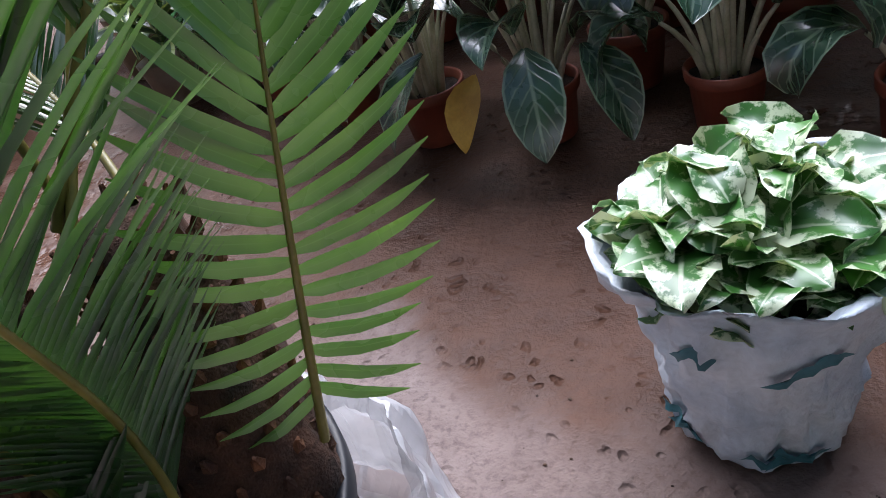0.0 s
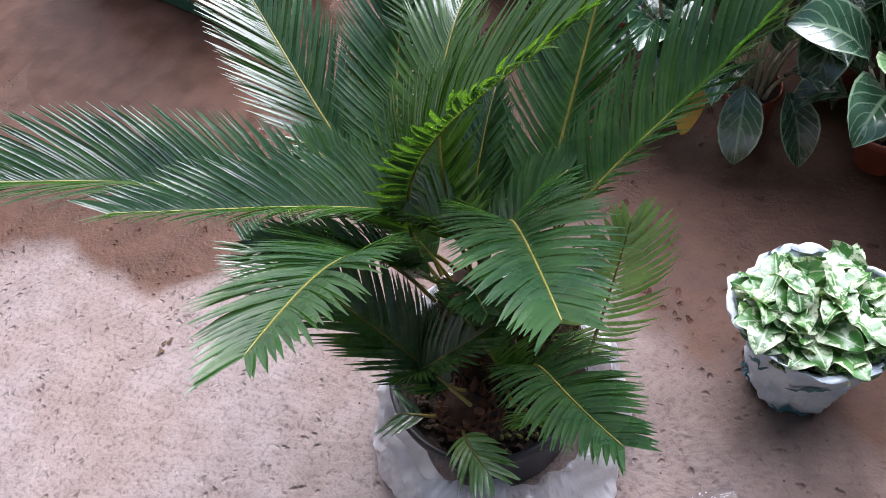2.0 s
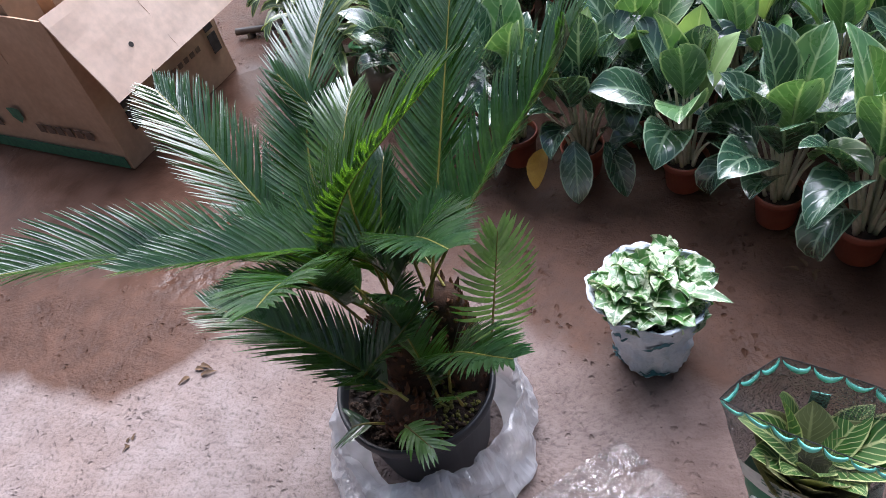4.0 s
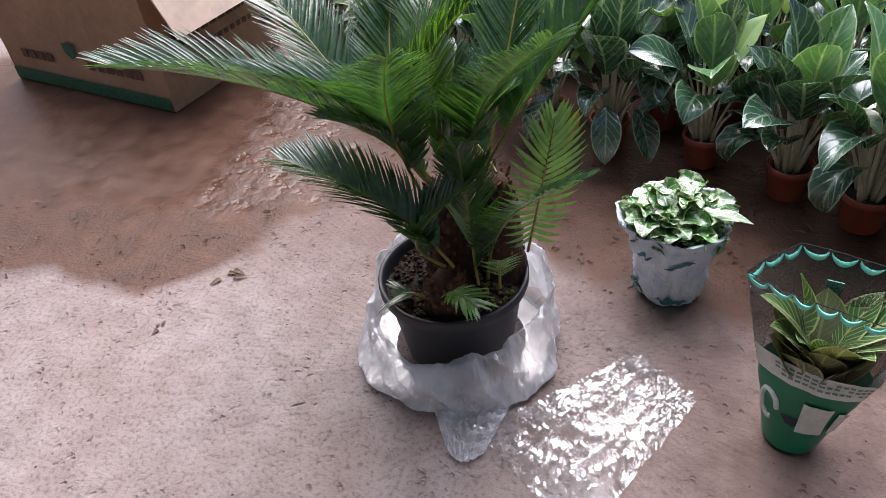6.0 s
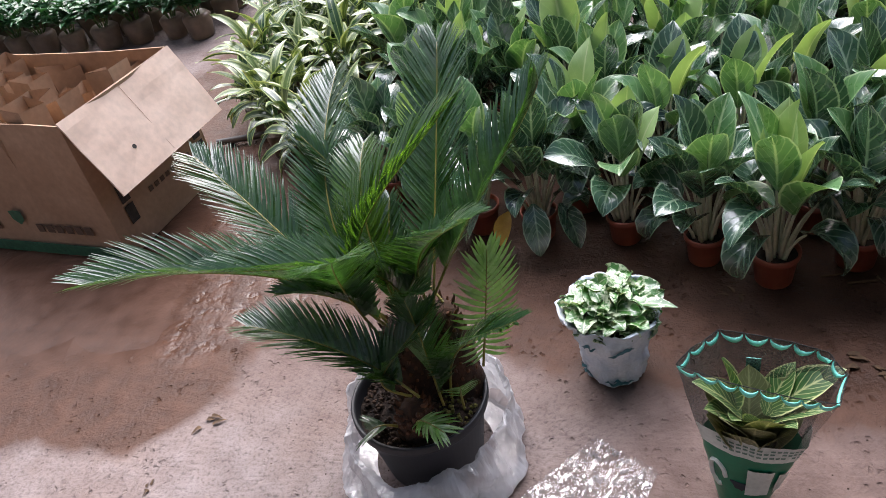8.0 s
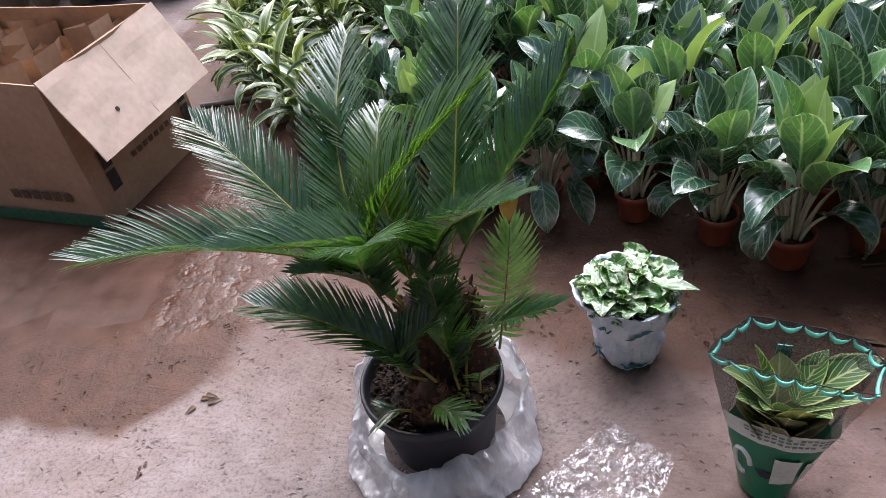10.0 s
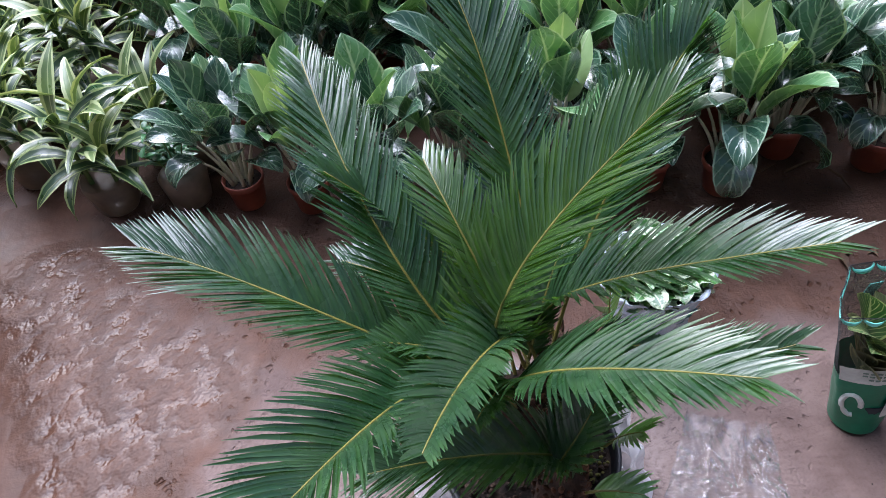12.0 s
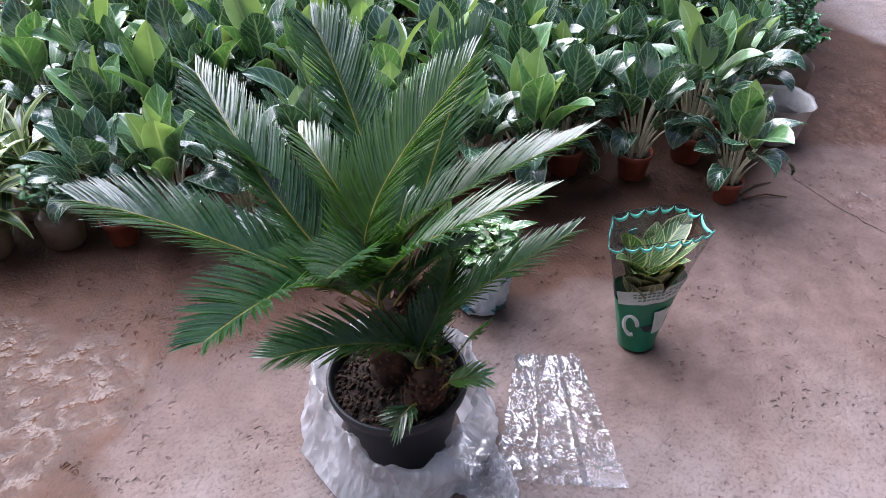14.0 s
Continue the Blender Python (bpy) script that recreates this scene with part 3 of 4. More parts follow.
    # short inner fronds round the growing point
    for i in range(5):
        a = i * 2.4 + 0.7
        b0 = Vector((-0.16 + 0.02 * math.cos(a), 0.03 + 0.02 * math.sin(a), 0.43))
        ln = rng.uniform(0.2, 0.28)
        frond(plant, local((b0, b0 + Vector((0.25 * ln * math.cos(a), 0.25 * ln * math.sin(a), 0.6 * ln)), b0 + Vector((0.7 * ln * math.cos(a), 0.7 * ln * math.sin(a), 0.85 * ln)))),
              count=44, longest=0.06, seed=40 + i, label="short inner frond")
    # pale young shoot with broad leaflets
    frond(plant, local(SHOOT), count=21, longest=0.088, wide=0.0105, vee=14, bare=0.12, mat=M_FROND_NEW, lean=128, tuck=105, seed=77, face=(0.65, -0.7, 0.3), label="bright green young frond with broad leaflets")
    for j, c in enumerate((((-0.12, -0.11, 0.26), (-0.10, -0.14, 0.33), (-0.04, -0.17, 0.31)), ((-0.17, -0.10, 0.24), (-0.2, -0.13, 0.29), (-0.235, -0.12, 0.24)),
                           ((-0.03, -0.04, 0.24), (-0.02, -0.07, 0.33), (-0.005, -0.1, 0.37)))):
        frond(plant, local(c), count=10, longest=0.055, wide=0.0075, vee=15, bare=0.3, mat=M_FROND if j == 1 else M_FROND_NEW, lean=50, seed=90 + j, label="tiny fan-like seedling frond")


SHOOT = ((0.005, 0.06, 0.26), (0.035, 0.075, 0.42), (0.05, 0.125, 0.55))
build_cycad()


def crease(x, y, z=0.0):
    """Ridged relief of crumpled film, 0 to 1."""
    return max(0.0, 1 - 2.2 * abs(noise.noise((x, y, z)))) * 0.65 + 0.35 * max(0.0, 1 - 2.4 * abs(noise.noise((x * 2.3 + 5, y * 2.3, z + 4))))


def build_pot_bag():
    """The clear bag slumped round the cycad's pot."""
    na, nb = 240, 46
    v = []
    for j in range(nb):
        s = j / (nb - 1)
        for i in range(na):
            a = 2 * math.pi * i / na
            front = 0.5 + 0.5 * math.cos(a + math.pi / 2 - 0.05)
            top = 0.215 - 0.12 * front ** 2.2 + 0.02 * noise.noise((3 * math.cos(a), 3 * math.sin(a), 1))
            prof = ((0.0, 0.15, 0.0), (0.1, 0.205, 0.0), (0.2, 0.232, 0.08), (0.5, 0.218, 0.5), (0.84, 0.188, 0.98), (0.92, 0.181, 1.0), (1.0, 0.172, 0.9))
            for (s0, r0, h0), (s1, r1, h1) in zip(prof, prof[1:]):
                if s0 <= s <= s1:
                    q = (s - s0) / (s1 - s0)
                    r, h = r0 + (r1 - r0) * q, h0 + (h1 - h0) * q
                    break
            c = crease(2.0 * math.cos(a) + s, 2.0 * math.sin(a), 1.3 * s) - 0.4
            k = crease(4.5 * math.cos(a), 4.5 * math.sin(a) + 1.5 * s, 2.2 * s) - 0.4
            bulge = 0.02 * noise.noise((1.6 * math.cos(a), 1.6 * math.sin(a), 2 * s + 7))
            amt = min(1, 4 * s)
            fine = crease(9 * math.cos(a) + 2 * s, 9 * math.sin(a), 1.6 * s + 3) - 0.4
            pleat = abs(math.sin(6.5 * a + 3 * noise.noise((math.cos(a), math.sin(a), s)) + 1.4 * s)) - 0.6
            r += amt * (0.015 * c + 0.007 * k + 1.6 * bulge + 0.010 * pleat + 0.005 * fine)
            z = 0.004 + h * top + amt * 0.008 * k * (0 < h)
            r = max(r, 0.122 + 0.03 * max(z, 0) / 0.19 + 0.008)
            v.append((POT[0] + r * math.cos(a), POT[1] + r * math.sin(a), max(0.004, z)))
    bag = tagged(place("plastic_bag", mesh_of("plastic_bag", v, grid_faces(na, nb, True), M_BAG, smooth=False)), "crumpled clear plastic bag slumped round the black pot", "bag")
    # loose tail of the bag on the floor
    n = 26
    v = []
    for j in range(n):
        for i in range(n):
            x, y = i / (n - 1), j / (n - 1)
            px = -0.08 + (0.19 - 0.11 * y) * (0.5 - x) + 0.03 * y
            py = -0.15 - 0.13 * y - 0.03 * math.sin(3 * x)
            v.append((px, py, 0.005 + 0.03 * crease(7 * x, 7 * y, 9) * (1 - 0.6 * y)))
    place("bag_tail", mesh_of("bag_tail", v, grid_faces(n, n), M_BAG, smooth=False), bag)


def build_film():
    """The flat tapering cellophane sleeve on the floor."""
    c = [Vector((0.245, 0.06, 0)), Vector((0.384, -0.041, 0)), Vector((0.203, -0.42, 0)), Vector((-0.044, -0.23, 0))]
    nu, nv = 38, 56
    film = thing("cellophane_sleeve", "empty crumpled clear cellophane sleeve lying flat on the concrete", "plastic sleeve")
    for layer in range(2):
        v = []
        for j in range(nv):
            for i in range(nu):
                x, y = i / (nu - 1), j / (nv - 1)
                p = c[0].lerp(c[1], x).lerp(c[3].lerp(c[2], x), y)
                k = crease(2.2 * x + 11 * layer, 3.4 * y, 2 * layer)
                k2 = crease(5 * x, 8 * y, 6 + layer)
                seam = 0.004 * math.exp(-((x - 0.33) / 0.02) ** 2) + 0.004 * math.exp(-((x - 0.66) / 0.02) ** 2)
                z = 0.003 + layer * 0.004 + (0.014 * k ** 4 + 0.006 * k2 ** 3 + seam) * (0.6 + 0.4 * layer)
                wob = 0.006 * noise.noise((9 * x, 9 * y, 0))
                v.append((p.x + wob, p.y + 0.006 * noise.noise((7 * x, 7 * y, 5)), z))
        place("film_layer", mesh_of("film_layer", v, grid_faces(nu, nv), M_CLEAR, smooth=False), film)


build_pot_bag()
build_film()


# ---- the carton ----
def build_carton():
    # local axes: x along the front to the west, y along the side to the north
    o = Vector((-1.503, 0.866, 0.003))
    side = Vector((0.11, 0.605, 0)).normalized()
    front = Vector((-0.983, 0.179, 0)).normalized()
    m = Matrix(((front.x, side.x, 0, o.x), (front.y, side.y, 0, o.y), (0, 0, 1, o.z), (0, 0, 0, 1)))
    carton = thing("cardboard_carton", "open brown cardboard carton with printed sides and a hanging flap", "box", m)
    W, D, H, T = 0.9, 0.615, 0.585, 0.006
    part("bottom", box_bm(W, D, T, Matrix.Translation((W / 2, D / 2, T / 2))), M_CARD, carton)

    def panel(name, origin, ex, ez, w, h, mat, bow, label=""):
        ex, ez = Vector(ex), Vector(ez)
        ey = ez.cross(ex)
        n1, n2 = 14, 10
        v = []
        for t in (0, 1):
            for j in range(n2):
                for i in range(n1):
                    a, b = i / (n1 - 1), j / (n2 - 1)
                    d = bow * math.sin(math.pi * a) * b + 0.004 * noise.noise((5 * a + w, 5 * b, h))
                    v.append(Vector(origin) + ex * w * a + ez * h * b + ey * (d + t * T))
        k = n1 * n2
        f = [tuple(reversed(q)) for q in grid_faces(n1, n2)] + [tuple(i + k for i in q) for q in grid_faces(n1, n2)]
        ring = [i for i in range(n1)] + [n1 * j + n1 - 1 for j in range(1, n2)] + [k - 1 - i for i in range(1, n1)] + [n1 * j for j in range(n2 - 2, 0, -1)]
        f += [(ring[i], ring[(i + 1) % len(ring)], ring[(i + 1) % len(ring)] + k, ring[i] + k) for i in range(len(ring))]
        return place(name, mesh_of(name, v, f, mat, smooth=False), carton, label)

    panel("front_panel", (0, 0, 0), (1, 0, 0), (0, 0, 1), W, H - 0.01, M_CARD, 0.02)
    panel("back_panel", (W, D, 0), (-1, 0, 0), (0, 0, 1), W, H, M_CARD, 0.02)
    sp = panel("side_panel", (0, D, 0), (0, -1, 0), (0, 0, 1), D, H, M_CARD, -0.012)
    panel("side_panel", (W, 0, 0), (0, 1, 0), (0, 0, 1), D, H, M_CARD, 0.0)
    fl = panel("flap", (0.0, D + 0.005, H), (0, -1, 0), Vector((-0.14, 0.0, -0.283)).normalized(), D + 0.01, 0.316, M_CARD_IN, 0.004, "pale hanging flap with a small hole")
    # creases and hole on the flap
    fd = Vector((-0.14, 0, -0.283)).normalized()
    nrm = Vector((-fd.z, 0, fd.x)) * -1
    if nrm.x > 0:
        nrm = -nrm
    hole = Vector((0.0, 0.17, H)) + fd * 0.21 + nrm * 0.0085
    bm = bmesh.new()
    bmesh.ops.create_circle(bm, cap_ends=True, radius=0.009, segments=12, matrix=Matrix.Translation(hole) @ nrm.to_track_quat("Z", "Y").to_matrix().to_4x4())
    part("hole", bm, M_INK, fl, "small dark punched hole")
    for yy, mat in ((0.30, M_CARD),):
        p0, p1 = Vector((0, yy, H)) + nrm * 0.009, Vector((0, yy, H)) + fd * 0.316 + nrm * 0.009
        place("fold_line", mesh_of("fold_line", *tube([p0 - nrm * 0.0005, p1 - nrm * 0.0005], [0.0007, 0.0007], 5), mat), fl)
    # dark labels and bars of print on the side facing the aisle
    def bar(y, z, w, h, mat, parent, label=""):
        b = box_bm(0.002, w, h, Matrix.Translation((-0.008 - 0.012 * math.sin(math.pi * y / D) * z / H, y, z)))
        part("print_bar", b, mat, parent, label)
    for z0 in (0.15, 0.24):
        bar(0.10, z0, 0.045, 0.075, M_INK, sp, "black printed block")
    for z0 in (0.15, 0.24):
        bar(0.565, z0, 0.045, 0.075, M_INK, sp, "black printed block")
    for k in range(7):
        bar(0.19 + 0.046 * k, 0.245, 0.036, 0.036, M_INK_SOFT, sp)
    for k in range(8):
        bar(0.23 + 0.035 * k, 0.175, 0.022, 0.02, M_INK_SOFT, sp)
    fp = carton.children[1]
    def fbar(x, z, w, h, mat):
        part("print_bar", box_bm(w, 0.002, h, Matrix.Translation((x, -0.0065, z))), mat, fp)
    for k in range(6):
        fbar(0.13 + 0.05 * k, 0.13, 0.034, 0.036, M_INK_SOFT)
    for k in range(4):
        fbar(0.62 + 0.05 * k, 0.13, 0.034, 0.036, M_INK_SOFT)
    bm = bmesh.new()
    pts = [(0.44, 0.205), (0.475, 0.21), (0.51, 0.205), (0.505, 0.165), (0.475, 0.14), (0.445, 0.165)]
    bm.faces.new([bm.verts.new((x, -0.0075, z)) for x, z in pts])
    part("print_shield", bm, M_INK_GREEN, fp, "green printed shield")
    part("print_stripe", box_bm(W - 0.02, 0.002, 0.05, Matrix.Translation((W / 2, -0.0075, 0.03))), M_INK_GREEN, fp, "dark green printed stripe along the foot")
    # folded paper dividers and a seedling inside
    rng = random.Random(3)
    for r in range(4):
        for q in range(6):
            cx, cy = 0.09 + 0.144 * q, 0.085 + 0.148 * r
            s, a = rng.uniform(0.11, 0.15), rng.uniform(-0.4, 0.4)
            top = rng.uniform(0.46, 0.62)
            v = []
            for z, k in ((0.05, 0.75), (0.35, 0.9), (top, 1.05)):
                for i in range(4):
                    b = a + math.pi / 4 + i * math.pi / 2
                    v.append((cx + s * 0.62 * k * math.cos(b), cy + s * 0.62 * k * math.sin(b), z + rng.uniform(-0.03, 0.03) * (z > 0.4)))
            tagged(place("paper_wrap", mesh_of("paper_wrap", [m @ Vector(p) for p in v], grid_faces(4, 3, True), M_CARD, smooth=False)), "folded brown kraft wrap standing in the carton", "wrapper", "wraps in the carton")


build_carton()


# ---- marbled pothos in a carrier bag ----
def build_pothos():
    c = Vector((0.292, 0.295, 0.003))
    plant = thing("marbled_pothos", "bushy cream-marbled pothos in a knotted white and blue carrier bag", "potted plant", Matrix.Translation(c))
    na, nb = 72, 26
    v = []
    for j in range(nb):
        s = j / (nb - 1)
        for i in range(na):
            a = 2 * math.pi * i / na
            prof = ((0, 0.0, 0), (0.1, 0.068, 0.0), (0.2, 0.075, 0.012), (0.5, 0.083, 0.09), (0.8, 0.103, 0.185), (0.92, 0.12, 0.222), (1.0, 0.11, 0.214))
            for (s0, r0, h0), (s1, r1, h1) in zip(prof, prof[1:]):
                if s0 <= s <= s1:
                    q = (s - s0) / (s1 - s0)
                    r, z = r0 + (r1 - r0) * q, h0 + (h1 - h0) * q
                    break
            k = crease(2.5 * math.cos(a) + 3, 2.5 * math.sin(a), 4 * s) - 0.4
            k2 = crease(5 * math.cos(a) + 3, 5 * math.sin(a) + 2 * s, 7 * s) - 0.4
            ear = max(0, math.cos(a - 3.3)) ** 14 + 0.6 * max(0, math.cos(a - 0.5)) ** 14
            r += min(1, 5 * s) * (0.016 * k + 0.007 * k2) + (0.016 * ear if s > 0.8 else 0)
            z += (0.018 * noise.noise((2 * math.cos(a), 2 * math.sin(a), 8)) + 0.006 * ear) * max(0, s - 0.5) * 2
            v.append((r * math.cos(a), r * math.sin(a), max(0, z)))
    bag = place("carrier_bag", mesh_of("carrier_bag", v, grid_faces(na, nb, True), M_BAGW), plant, "crinkled white and pale blue carrier bag")
    rng = random.Random(8)
    # teal print patches that follow the bag
    for k in range(7):
        a0, z0 = rng.uniform(-2.9, 0.3), rng.choice((0.025, 0.03, 0.125, 0.155, 0.165))
        vv = []
        wide, hi = rng.uniform(0.3, 0.75), rng.uniform(0.006, 0.014)
        for j in range(5):
            for i in range(8):
                a, z = a0 + wide * (i / 7 - 0.5) * (1 - 0.2 * abs(j - 2)), z0 + hi * (j / 4 - 0.5) + 0.01 * math.sin(3 * i / 7 + k)
                s = 0.2 + (z - 0.012) / 0.26
                k1 = crease(2.5 * math.cos(a) + 3, 2.5 * math.sin(a), 4 * s) - 0.4
                k2 = crease(5 * math.cos(a) + 3, 5 * math.sin(a) + 2 * s, 7 * s) - 0.4
                r = 0.0755 + 0.03 * max(0, z - 0.012) / 0.18 + 0.016 * k1 + 0.007 * k2 + 0.003
                vv.append((r * math.cos(a), r * math.sin(a), z))
        place("bag_print", mesh_of("bag_print", vv, grid_faces(8, 5), M_BAGB), bag, "teal printed mark")
    for k in range(170):
        a = rng.uniform(0, 6.283)
        q = math.sqrt(rng.random())
        r = 0.095 * q
        h = 0.212 + 0.055 * (1 - q * q) + rng.uniform(-0.026, 0.03)
        ln = rng.uniform(0.042, 0.076)
        up = rng.random() < 0.5
        a0, a1 = (rng.uniform(5, 40), rng.uniform(40, 80)) if up else (rng.uniform(45, 75), rng.uniform(85, 125))
        az = rng.uniform(0, 360) if q < 0.75 else math.degrees(a) + rng.uniform(-90, 90)
        back = 0.4 * ln if q < 0.75 else 0.25 * ln
        b = blade(ln, ln * rng.uniform(0.62, 0.8), a0, a1, (r * math.cos(a) - back * math.cos(radians(az)), r * math.sin(a) - back * math.sin(radians(az)), h - 0.01 - 0.03 * up),
                  az, rng.uniform(-0.1, 0.5), ROUND, 0.12, rng.uniform(-60, 60), rng=rng)
        place("leaf", mesh_of("leaf", b[0], b[1], M_POTHOS, b[2]), plant)
    b = blade(0.085, 0.035, 70, 100, (0.075, -0.03, 0.25), -18, 0.3, HEART, 0.03, 10, rng=rng)
    place("leaf", mesh_of("leaf", b[0], b[1], M_POTHOS, b[2]), plant)
    v, f = lathe([(0.0, 0.17), (0.085, 0.172)], 20)
    place("soil", mesh_of("soil", v, f, M_SOIL), plant)


build_pothos()


# ---- pinstriped plant in a printed sleeve ----
def build_sleeve_plant():
    base = Vector((0.556, -0.085, 0.003))
    plant = thing("sleeved_houseplant", "pinstriped houseplant in a green printed flower sleeve with scalloped top", "potted plant", Matrix.Translation(base))
    top_c, tau = Vector((0.016, 0.026, 0.375)), 2 * math.pi
    # turn and corners of the folded mouth
    MOUTH = ((0.0, 0.146, -0.02), (0.5, 0.128, 0.028), (1.3, 0.04, 0.062), (2.1, -0.062, 0.09), (2.75, -0.12, 0.045), (3.14, -0.15, 0.008), (4.0, -0.06, -0.03), (5.2, 0.06, -0.07), (5.95, 0.12, -0.088), (6.2832, 0.146, -0.02))

    def ring(h, a):
        """A point of the sleeve at height share h and angle a."""
        rb = 0.05
        ca, sa = math.cos(a), math.sin(a)
        turn = a % tau
        for (t0, x0, y0), (t1, x1, y1) in zip(MOUTH, MOUTH[1:]):
            if t0 <= turn <= t1:
                q = (turn - t0) / (t1 - t0)
                top = Vector((x0 + (x1 - x0) * q, y0 + (y1 - y0) * q, 0))
        low = Vector((rb * ca, rb * sa, 0))
        q = h ** 1.05
        k = 0.004 * (crease(2 * ca + 1, 2 * sa, 5 * h) - 0.4) * min(1, 3 * h)
        p = low.lerp(top, q)
        return p * (1 + k / max(0.03, p.length)) + Vector((top_c.x * h, top_c.y * h, top_c.z * h + 0.012 * h * sa))

    def strip(name, h0, h1, a0, a1, mat, label="", nh=12, na=48, off=0.0, parent=plant):
        v = []
        for j in range(nh):
            for i in range(na):
                p = ring(h0 + (h1 - h0) * j / (nh - 1), a0 + (a1 - a0) * i / (na - 1))
                out = Vector((p.x - top_c.x * p.z / 0.375, p.y - top_c.y * p.z / 0.375, 0)).normalized()
                v.append(p + out * off)
        return place(name, mesh_of(name, v, grid_faces(na, nh), mat), parent, label)

    wrap = strip("green_wrap", 0.02, 0.5, 0, tau, M_GREEN_FILM, "green printed film")
    band = strip("white_band", 0.475, 0.60, -math.pi + 0.05, 0.1, M_BAND, "white band with rows of small print", off=0.0015)
    strip("clear_front", 0.5, 1.0, -math.pi, 0.0, M_CLEAR_2, "clear film front")
    strip("net_back", 0.5, 1.0, 0.0, math.pi, M_NET, "dark fine net back")
    for r, h in enumerate((0.51, 0.54, 0.565)):
        for k in range(14):
            a = -2.55 + 0.155 * k
            if (k * 7 + r * 3) % 11 == 0:
                continue
            strip("print_bar", h, h + 0.014, a, a + 0.115, M_BAR, "", 2, 4, 0.003, band)
    strip("print_panel", 0.2, 0.40, -1.75, -1.05, M_BAND, "pale square printed panel", 10, 16, 0.0045, wrap)
    strip("print_panel", 0.2, 0.37, -0.85, -0.45, M_BAND, "pale square printed panel", 10, 16, 0.0045, wrap)
    pts = [ring(0.28 + 0.09 * math.sin(t), -2.65 + 0.28 * math.cos(t)) for t in [tau * k / 16 for k in range(14)]]
    place("print_loop", mesh_of("print_loop", *tube(pts, [0.006] * 14, 5), M_BAND), wrap, "white printed loop")
    # scalloped teal edge: flat printed arcs with gaps between them
    scal = 18
    for k in range(scal):
        v = []
        for i in range(11):
            q = i / 10
            a = tau * (k + 0.05 + 0.9 * q) / scal
            dip = math.sin(math.pi * q) ** 0.6
            top, low = 0.992 - 0.03 * dip, 0.981 - 0.043 * dip
            for h, out in ((top, 0.0016), (low, 0.0016), (low, -0.0016), (top, -0.0016)):
                p = ring(h, a)
                c = ring(0.97, 0) * 0.5 + ring(0.97, math.pi) * 0.5
                v.append(p + (p - c).normalized() * out)
        place("scallop", mesh_of("scallop", v, grid_faces(4, 11, True), M_TEAL), plant, "teal printed scallop")
    rim = mesh_of("rim", *tube([ring(1.0, tau * k / 60) for k in range(61)], [0.0012] * 61, 5), M_NET)
    place("rim", rim, plant)
    v, f = lathe([(0.0, 0.0), (0.038, 0.0), (0.046, 0.1), (0.043, 0.1), (0.0, 0.09)], 24)
    place("pot", mesh_of("pot", v, f, M_POT), plant, "small dark inner pot")
    rng = random.Random(21)
    def leaf(x, y, h, az, a0, a1, ln, wide, mat, fold=0.3, twist=0.0):
        b = blade(ln, wide, a0, a1, (x, y, h), az, fold, OVAL, 0.02, twist, rng=rng)
        place("leaf", mesh_of("leaf", b[0], b[1], mat, b[2]), plant)
    for k in range(12):
        a = k * 137.5 + 20
        ca, sa = math.cos(radians(a)), math.sin(radians(a))
        leaf(0.015 + 0.03 * ca, 0.02 + 0.02 * sa, rng.uniform(0.1, 0.15), a, 10, rng.uniform(14, 24), rng.uniform(0.11, 0.14), 0.06, M_BIRKIN_U, 0.3, rng.uniform(-15, 15))
    # olive leaf backs pressed against the film, and striped blades that open above them
    for k in range(18):
        a = k * 360 / 18 + rng.uniform(-8, 8)
        ca, sa = math.cos(radians(a)), math.sin(radians(a))
        leaf(0.012 + 0.045 * ca, 0.014 + 0.032 * sa, 0.165 + 0.018 * (k % 3), a, 10, 26 + 18 * abs(ca), rng.uniform(0.1, 0.13), 0.085, M_BIRKIN_U, 0.15, rng.uniform(-15, 15))
    for az, h, a0, a1, ln, wide in ((178, 0.22, 24, 62, 0.15, 0.07), (205, 0.2, 26, 58, 0.14, 0.07), (232, 0.2, 20, 52, 0.12, 0.065), (300, 0.2, 22, 60, 0.13, 0.065), (330, 0.21, 26, 62, 0.15, 0.07),
                                    (5, 0.23, 28, 66, 0.18, 0.08), (40, 0.22, 20, 50, 0.13, 0.065), (265, 0.2, 14, 40, 0.11, 0.06)):
        leaf(0.02 + 0.025 * math.cos(radians(az)), 0.028 + 0.015 * math.sin(radians(az)), h, az, a0, a1, ln, wide, M_BIRKIN, 0.3, rng.uniform(-12, 12))
    leaf(-0.02, 0.05, 0.23, 165, 4, 20, 0.14, 0.085, M_BIRKIN, 0.4, 40)
    part("plant_tag", box_bm(0.028, 0.002, 0.05, pose(0.02, 0.10, 0.30, 8, 0, -10)), M_TEAL, plant, "pale teal plant tag")


build_sleeve_plant()


# ---- nursery stock ----
def terracotta_pot(parent, rng):
    v, f = lathe([(0.0, 0.0), (0.047, 0.0), (0.049, 0.004), (0.058, 0.082), (0.062, 0.083), (0.064, 0.087), (0.065, 0.103), (0.063, 0.105), (0.059, 0.103), (0.056, 0.085)], 28)
    place("pot", mesh_of("pot", v, f, M_TERRA), parent, "reddish terracotta plastic pot")
    v = []
    for j in range(5):
        for i in range(16):
            r, a = 0.0575 * (j + 0.02) / 4, i * math.pi / 8
            v.append((r * math.cos(a), r * math.sin(a), 0.088 + 0.006 * noise.noise((r * 60 * math.cos(a), r * 60 * math.sin(a), rng.random()))))
    place("soil", mesh_of("soil", v, grid_faces(16, 5, True), M_SOIL), parent)


